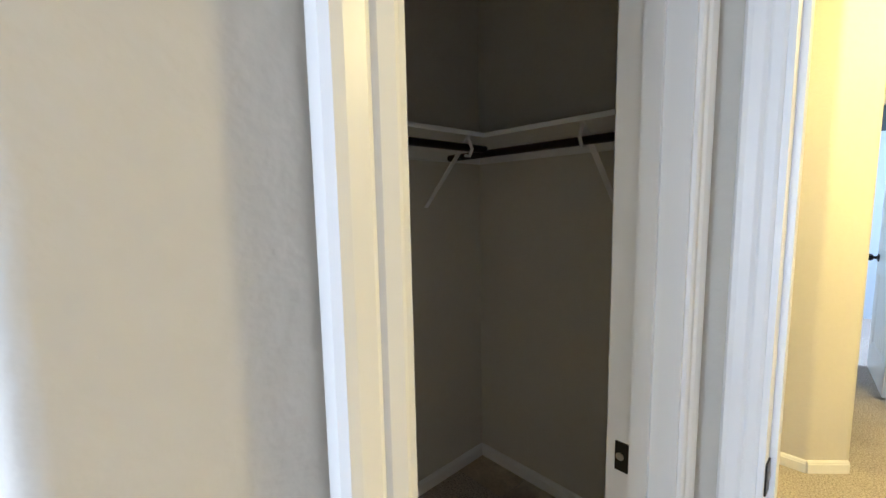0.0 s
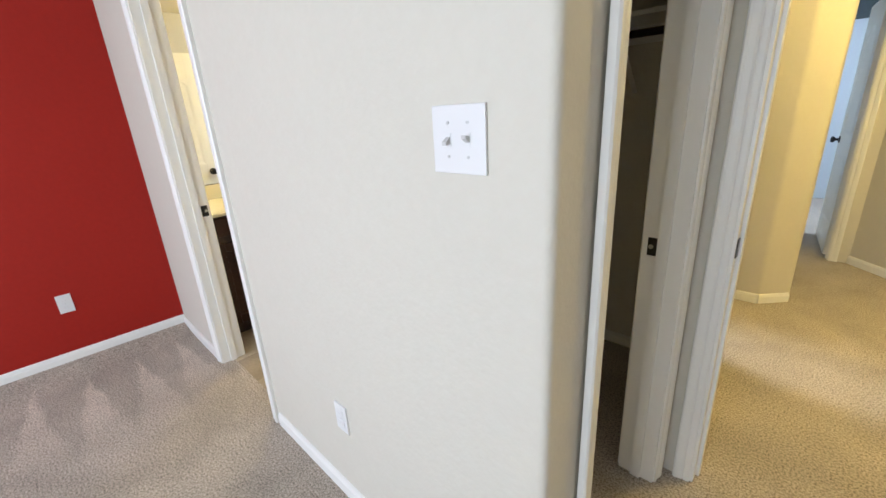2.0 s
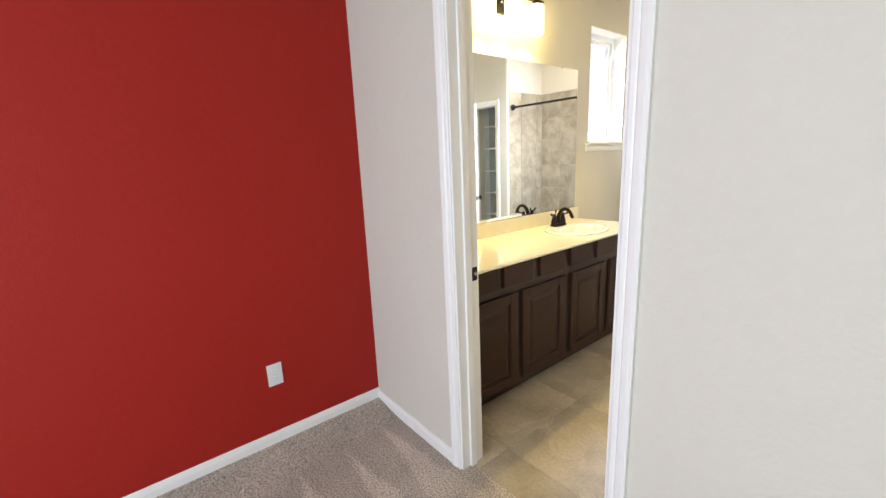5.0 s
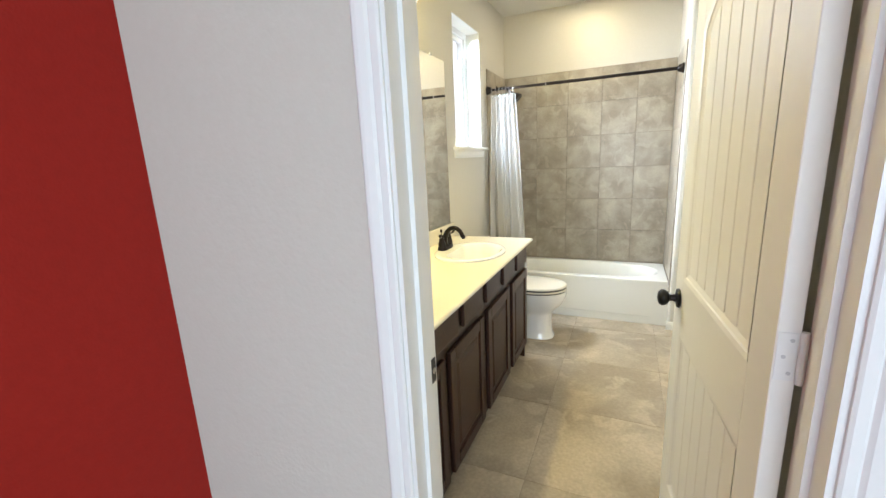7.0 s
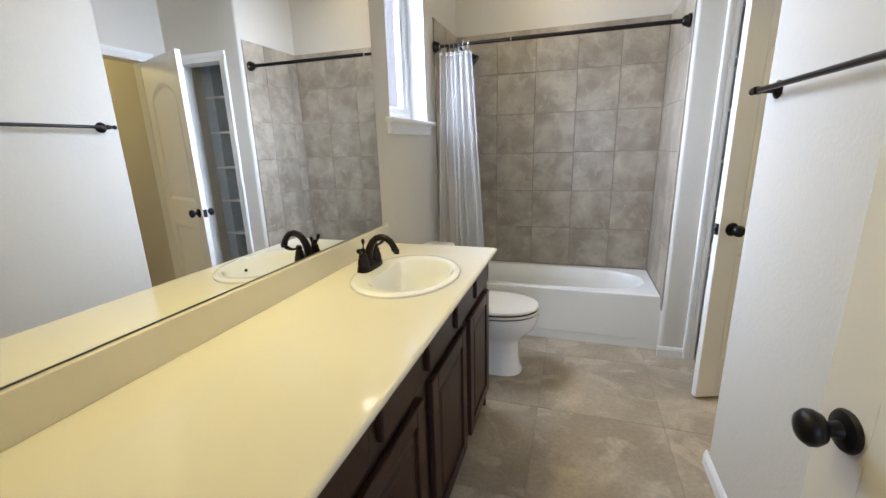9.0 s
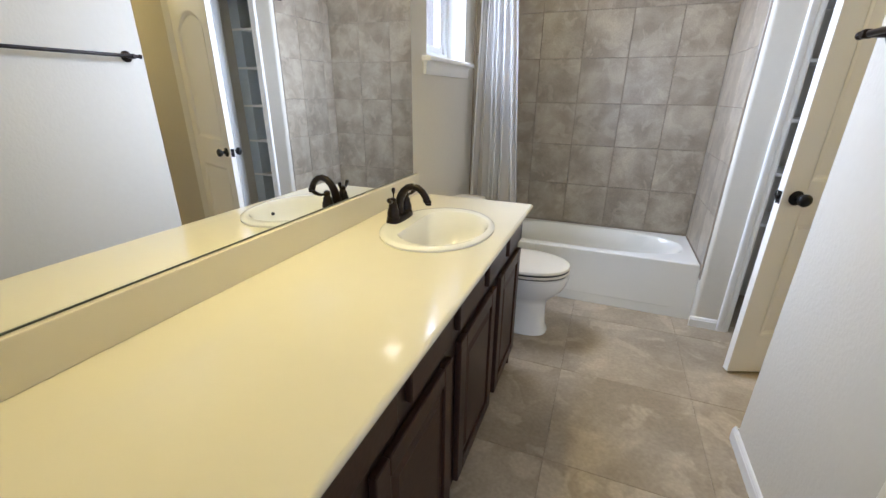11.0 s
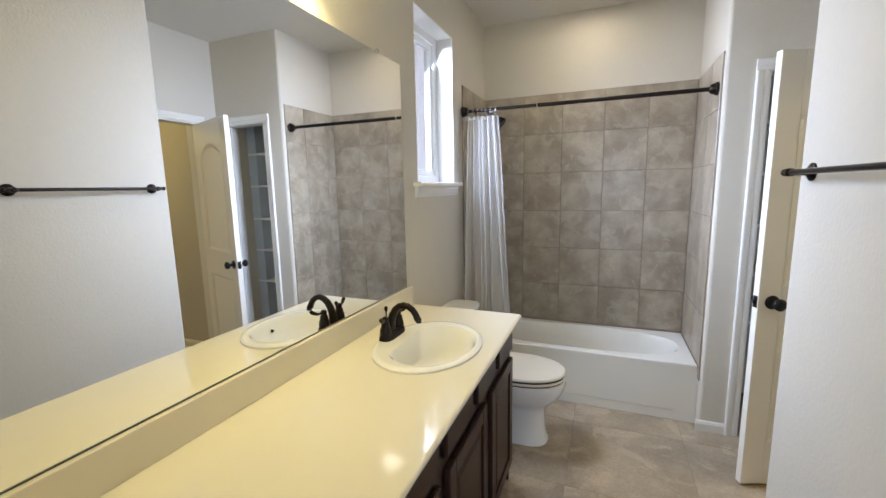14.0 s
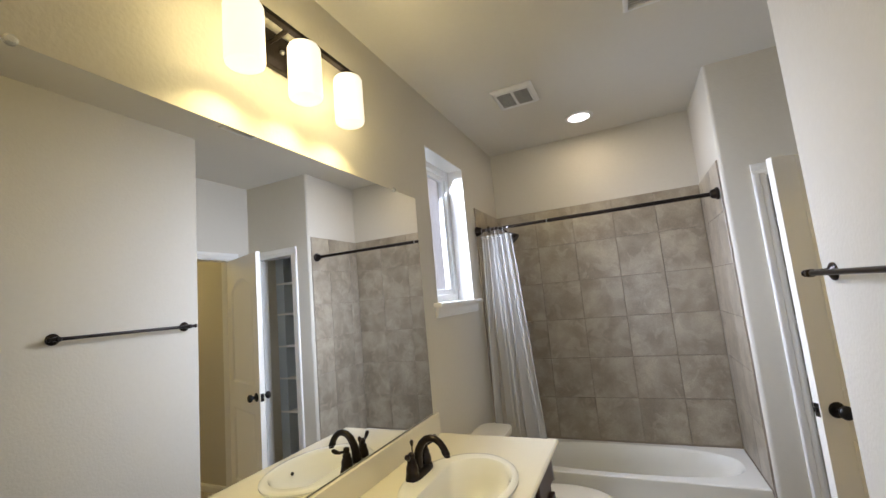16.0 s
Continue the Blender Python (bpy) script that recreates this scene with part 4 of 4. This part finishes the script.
# ceiling fan grille, recessed lamp, register
fan = thing("exhaust_fan", (0.484, 2.035, CEILING), "white square ceiling exhaust fan with two slotted grilles", "vent")
part("housing", loft([[Vector((0.484 + a * sx, 2.035 + b * sy, CEILING - d)) for sx, sy in ((-1, -1), (1, -1), (1, 1), (-1, 1))] for a, b, d in ((0.125, 0.133, 0.0), (0.125, 0.133, 0.006), (0.108, 0.116, 0.020), (0.05, 0.05, 0.021))]), PLATE, fan)
for cxx in (0.433, 0.535):
    # dark sheet on the flat housing, painted shade behind the slats
    part("grille_shade", box(cxx - 0.042, cxx + 0.042, 1.945, 2.115, CEILING - 0.0225, CEILING - 0.0215), GAP_SHADE, fan)
    for k in range(15):
        yy = 1.950 + k * 0.0115
        part("slat", box(cxx - 0.042, cxx + 0.042, yy, yy + 0.0022, CEILING - 0.0245, CEILING - 0.0225), GREYP, fan)
    for k in range(3):
        xx = cxx - 0.024 + k * 0.024
        part("rib", box(xx - 0.0007, xx + 0.0007, 1.945, 2.115, CEILING - 0.0265, CEILING - 0.0235), GREYP, fan)
can = thing("recessed_light", (0.80, 2.615, CEILING), "lit white recessed ceiling light", "ceiling lamp")
part("trim_ring", lathe([(0.098, 0), (0.098, 0.003), (0.090, 0.007), (0.074, 0.008), (0.072, 0.004)], (0.80, 2.615, CEILING - 0.0005), (0, 0, -1), 32), PLATE, can, smooth=True)
part("lens", lathe([(0.071, 0), (0.071, 0.0085), (0.05, 0.0095)], (0.80, 2.615, CEILING - 0.0005), (0, 0, -1), 28), CANGLOW, can, "glowing lens")

RX, RY, RW, RL = 1.188, 1.435, 0.078, 0.125
reg = thing("ceiling_register", (RX, RY, CEILING), "small white louvred ceiling air register", "vent")
part("frame", loft([[Vector((RX + (RW - i) * sx, RY + (RL - i) * sy, CEILING - d)) for sx, sy in ((-1, -1), (1, -1), (1, 1), (-1, 1))] for i, d in ((0, 0.0), (0, 0.004), (0.006, 0.010), (0.020, 0.011), (0.022, 0.003))], close=False), PLATE, reg)
part("recess", box(RX - RW + 0.022, RX + RW - 0.022, RY - RL + 0.022, RY + RL - 0.022, CEILING - 0.003, CEILING - 0.001), GREYP, reg)
for k in range(12):
    yy = RY - RL + 0.024 + k * 0.0166
    part("louvre", sweep([(0, 0), (0.013, 0.007), (0.0126, 0.0085), (-0.0004, 0.0015)], (RX - RW + 0.021, yy, CEILING - 0.0115), (RX + RW - 0.021, yy, CEILING - 0.0115), (0, 1, 0), (0, 0, 1)), PLATE, reg)

# ---- toilet ----
TY = 1.93
toi = thing("toilet", (0.40, TY, 0), "white two-piece toilet with closed lid", "toilet")
part("pedestal", loft([oval(0.53, TY, a, b, z, 32, p) for a, b, z, p in ((0.158, 0.112, 0.0, 2.8), (0.155, 0.109, 0.012, 2.8), (0.143, 0.098, 0.04, 2.6), (0.137, 0.090, 0.12, 2.4), (0.138, 0.090, 0.19, 2.3), (0.150, 0.097, 0.215, 2.3))] + [oval(0.515, TY, a, b, z, 32, 2.15) for a, b, z in ((0.195, 0.125, 0.245), (0.235, 0.155, 0.285), (0.258, 0.174, 0.33), (0.266, 0.181, 0.365), (0.266, 0.181, 0.384), (0.25, 0.165, 0.388))]), PORC, toi, smooth=True)
part("bowl_back", loft([oval(0.28, TY, 0.16, 0.105, 0.0, 32, 3.0), oval(0.28, TY, 0.155, 0.10, 0.18, 32, 3.0), oval(0.26, TY, 0.18, 0.13, 0.30, 32, 3.0), oval(0.25, TY, 0.20, 0.165, 0.376, 32, 3.0)]), PORC, toi, smooth=True)
rings = ((0.250, 0.168, 0.3885), (0.250, 0.168, 0.394), (0.268, 0.184, 0.395), (0.271, 0.187, 0.402), (0.268, 0.184, 0.409), (0.250, 0.168, 0.410))
part("seat", loft([oval(0.510, TY, a, b, z, 32, 2.1) for a, b, z in rings]), SEATM, toi, "ivory plastic seat", True)
# two near-black fillers paint the shade under the seat and under the lid
part("rim_gap_shade", loft([oval(0.510, TY, 0.262, 0.178, z, 32, 2.1) for z in (0.386, 0.3955)]), GAP_SHADE, toi, "dark filler painted as the shade between bowl and seat")
part("lid_gap_shade", loft([oval(0.510, TY, 0.264, 0.181, z, 32, 2.1) for z in (0.4095, 0.4205)]), GAP_SHADE, toi, "dark filler painted as the shade between seat and lid")
rings = ((0.250, 0.168, 0.420), (0.267, 0.184, 0.4205), (0.270, 0.187, 0.427), (0.265, 0.182, 0.436), (0.235, 0.158, 0.441), (0.12, 0.08, 0.443))
part("lid", loft([oval(0.510, TY, a, b, z, 32, 2.1) for a, b, z in rings]), SEATM, toi, "ivory plastic lid", True)
for s in (-1, 1):
    part("hinge_cap", box(0.245, 0.285, TY + s * 0.075 - 0.02, TY + s * 0.075 + 0.02, 0.39, 0.425, 0.008, seg=2), PORC, toi)
part("tank", loft([[Vector((0.115 + a * p.x, TY + b * p.y, z)) for p in oval(0, 0, 1, 1, 0, 32, 5.0)] for a, b, z in ((0.085, 0.185, 0.375), (0.095, 0.195, 0.40), (0.100, 0.210, 0.55), (0.102, 0.215, 0.705))]), PORC, toi, smooth=True)
part("tank_lid", loft([[Vector((0.116 + a * p.x, TY + b * p.y, z)) for p in oval(0, 0, 1, 1, 0, 32, 5.0)] for a, b, z in ((0.105, 0.220, 0.705), (0.110, 0.226, 0.712), (0.110, 0.226, 0.732), (0.104, 0.220, 0.740), (0.06, 0.15, 0.742))]), PORC, toi, smooth=True)
part("flush_lever", tube([(0.218, TY - 0.15, 0.66), (0.228, TY - 0.15, 0.66), (0.230, TY - 0.10, 0.655)], 0.006, 8), BRONZE, toi)

# ---- towel bar ----
tb = thing("towel_bar", (1.545, 0.945, 1.511), "oil-rubbed bronze towel bar on the white wall", "towel bar")
part("bar", tube([(1.487, 0.602, 1.511), (1.487, 1.288, 1.511)], 0.0085, 14), BRONZE, tb, smooth=True)
for y, s in ((0.632, -1), (1.258, 1)):
    part("post", lathe([(0.028, 0), (0.028, 0.006), (0.022, 0.010), (0.011, 0.016), (0.010, 0.045), (0.0125, 0.052), (0.0125, 0.066), (0.009, 0.071)], (1.545, y, 1.511), (-1, 0, 0), 20), BRONZE, tb, "round bronze post", True)
    part("end_knob", lathe([(0.009, 0), (0.0115, 0.004), (0.0115, 0.010), (0.006, 0.015)], (1.487, y + s * 0.028, 1.511), (0, s, 0), 14), BRONZE, tb, smooth=True)

# ---- plates on the bedroom walls ----
sw = thing("light_switch", (2.774, BED_Y, 1.277), "white double toggle switch plate on greige wall", "light switch")
part("plate", box(2.712, 2.836, BED_Y - 0.006, BED_Y, 1.277, 1.396, 0.002, seg=2), PLATE, sw)
for x, s in ((2.751, -1), (2.797, 1)):
    part("toggle", sweep([(0, -0.005), (0.012, -0.003 + 0.006 * s), (0.012, 0.003 + 0.006 * s), (0, 0.006)], (x - 0.005, BED_Y - 0.006, 1.3365), (x + 0.005, BED_Y - 0.006, 1.3365), (0, -1, 0), (0, 0, 1)), GREYP, sw, "grey toggle")
    part("toggle_slot", box(x - 0.0065, x + 0.0065, BED_Y - 0.0068, BED_Y - 0.006, 1.324, 1.349), PLATE, sw)
    for z in (1.307, 1.366):
        part("screw", tube([(x, BED_Y - 0.0055, z), (x, BED_Y - 0.0072, z)], 0.003, 8), GREYP, sw)


def outlet(corner, along, out, label):
    """A duplex outlet plate; corner: its lower start on the wall."""
    c, a, o, up = Vector(corner), Vector(along), Vector(out), Vector((0, 0, 1))
    ob = thing("wall_outlet", c, label, "outlet", group="wall outlets")
    plate = bmesh.new()
    sweep([(0, 0), (0.004, 0), (0.006, 0.003), (0.006, 0.112), (0.004, 0.115), (0, 0.115)], c, c + a * 0.071, o, up, plate)
    part("plate", plate, PLATE, ob)
    for z in (0.036, 0.079):
        m = c + a * 0.0355 + o * 0.006 + up * z
        face = part("socket_face", sweep([(0, -0.014), (0.002, -0.012), (0.002, 0.012), (0, 0.014)], m - a * 0.0165, m + a * 0.0165, o, up), PLATE, ob)
        for s in (-1, 1):
            part("slot", sweep([(0, -0.004), (0.0003, -0.004), (0.0003, 0.004), (0, 0.004)], m + a * (s * 0.0063 - 0.001) + o * 0.002, m + a * (s * 0.0063 + 0.001) + o * 0.002, o, up), GREYP, face)
    part("screw", tube([c + a * 0.0355 + up * 0.0575 + o * 0.006, c + a * 0.0355 + up * 0.0575 + o * 0.0072], 0.003, 8), GREYP, ob)
    return ob


outlet((0, -1.122, 0.340), (0, 1, 0), (1, 0, 0), "white outlet plate on the red wall")
outlet((2.135, BED_Y, 0.330), (1, 0, 0), (0, -1, 0), "white outlet plate low on the greige wall")

# ---- bedroom closet shelf and rods ----
cl = thing("closet_shelf", (1.72, 1.17, 1.70), "white L-shaped closet shelf with dark hanging rods", "shelf")
part("board", box(1.722, 2.848, 0.865, 1.168, 1.715, 1.734, 0.001), TRIM, cl)
part("board", box(1.722, 2.02, BATH_Y + 0.002, 0.863, 1.715, 1.734, 0.001), TRIM, cl)
part("cleat", box(1.722, 2.848, 1.150, 1.169, 1.640, 1.714, 0.001), TRIM, cl)
part("cleat", box(1.721, 1.740, BATH_Y + 0.002, 1.148, 1.640, 1.714, 0.001), TRIM, cl)
part("rod", tube([(1.78, 0.89, 1.650), (2.848, 0.89, 1.650)], 0.016, 12), BRONZE, cl, "dark brown hanging rod", True)
part("rod", tube([(2.00, BATH_Y + 0.002, 1.668), (2.00, 0.89, 1.668)], 0.016, 12), BRONZE, cl, "dark brown hanging rod", True)


def bracket(p, out):
    p, o = Vector(p), Vector((*out, 0))
    b = part("bracket", sweep([(0, -0.012), (0.003, -0.012), (0.003, 0.012), (0, 0.012)], p + o * 0.005 + Vector((0, 0, 1.42)), p + o * 0.29 + Vector((0, 0, 1.712)), Vector((0, 0, 1)).cross(o).cross(Vector((0, 0, 1))) * 0 + Vector((-o.x * 0.7, -o.y * 0.7, 0.7)), Vector((0, 0, 1)).cross(o)), TRIM, cl, "white steel shelf bracket")
    part("rod_hook", tube([p + o * 0.28 + Vector((0, 0, 1.712)), p + o * 0.305 + Vector((0, 0, 1.66)), p + o * 0.29 + Vector((0, 0, 1.632)), p + o * 0.265 + Vector((0, 0, 1.637))], 0.007, 8), TRIM, b)


bracket((2.46, 1.168, 0), (0, -1))
bracket((1.722, 0.78, 0), (1, 0))

# ---- linen shelves ----
for z in (0.63, 0.935, 1.235, 1.54, 1.835):
    ls = thing("linen_shelf", (1.92, 2.78, z - 0.02), "white linen closet shelf on side cleats", "shelf", group="linen shelves")
    part("board", box(1.642, 2.198, 2.60, 2.948, z - 0.019, z, 0.001), TRIM, ls)
    part("cleat", box(2.181, 2.199, 2.605, 2.948, z - 0.085, z - 0.020, 0.001), TRIM, ls)
    part("cleat", box(1.641, 1.659, 2.605, 2.948, z - 0.085, z - 0.020, 0.001), TRIM, ls)

# ---- stair rail in the hall ----
sr = thing("stair_rail", (2.77, 2.105, 0), "black iron stair railing in the hall", "railing")
part("top_rail", box(2.76, 2.87, 2.085, 2.125, 1.215, 1.255, 0.006), BLACK, sr)
part("panel", box(2.77, 2.86, 2.095, 2.115, 0.90, 1.10, 0.004), BLACK, sr)
for x in (2.775, 2.80, 2.83, 2.855):
    part("baluster", tube([(x, 2.105, 0.0), (x, 2.105, 1.215)], 0.007, 8), BLACK, sr)

# ---- floor tiles ----
xs, ys = [0.0, 0.21, 0.815, 1.42, 2.025, 2.30], [-0.45, -0.25, 0.358, 0.965, 1.572, 2.180, 2.41]
cache = {}
for a0, a1 in zip(xs, xs[1:]):
    for b0, b1 in zip(ys, ys[1:]):
        if a0 > 1.7 and b1 < 1.3:
            continue
        key = (round(a1 - a0, 3), round(b1 - b0, 3))
        if key not in cache:
            w, h = a1 - a0 - 0.0025, b1 - b0 - 0.0025
            cache[key] = mesh_of("tile", box(-w / 2, w / 2, -h / 2, h / 2, -0.008, 0.0, 0.0012), FTILE)
        t = new("tile", cache[key])
        t.parent = floor_bath
        t.location = ((a0 + a1) / 2, (b0 + b1) / 2, random.uniform(-0.0003, 0.0003))
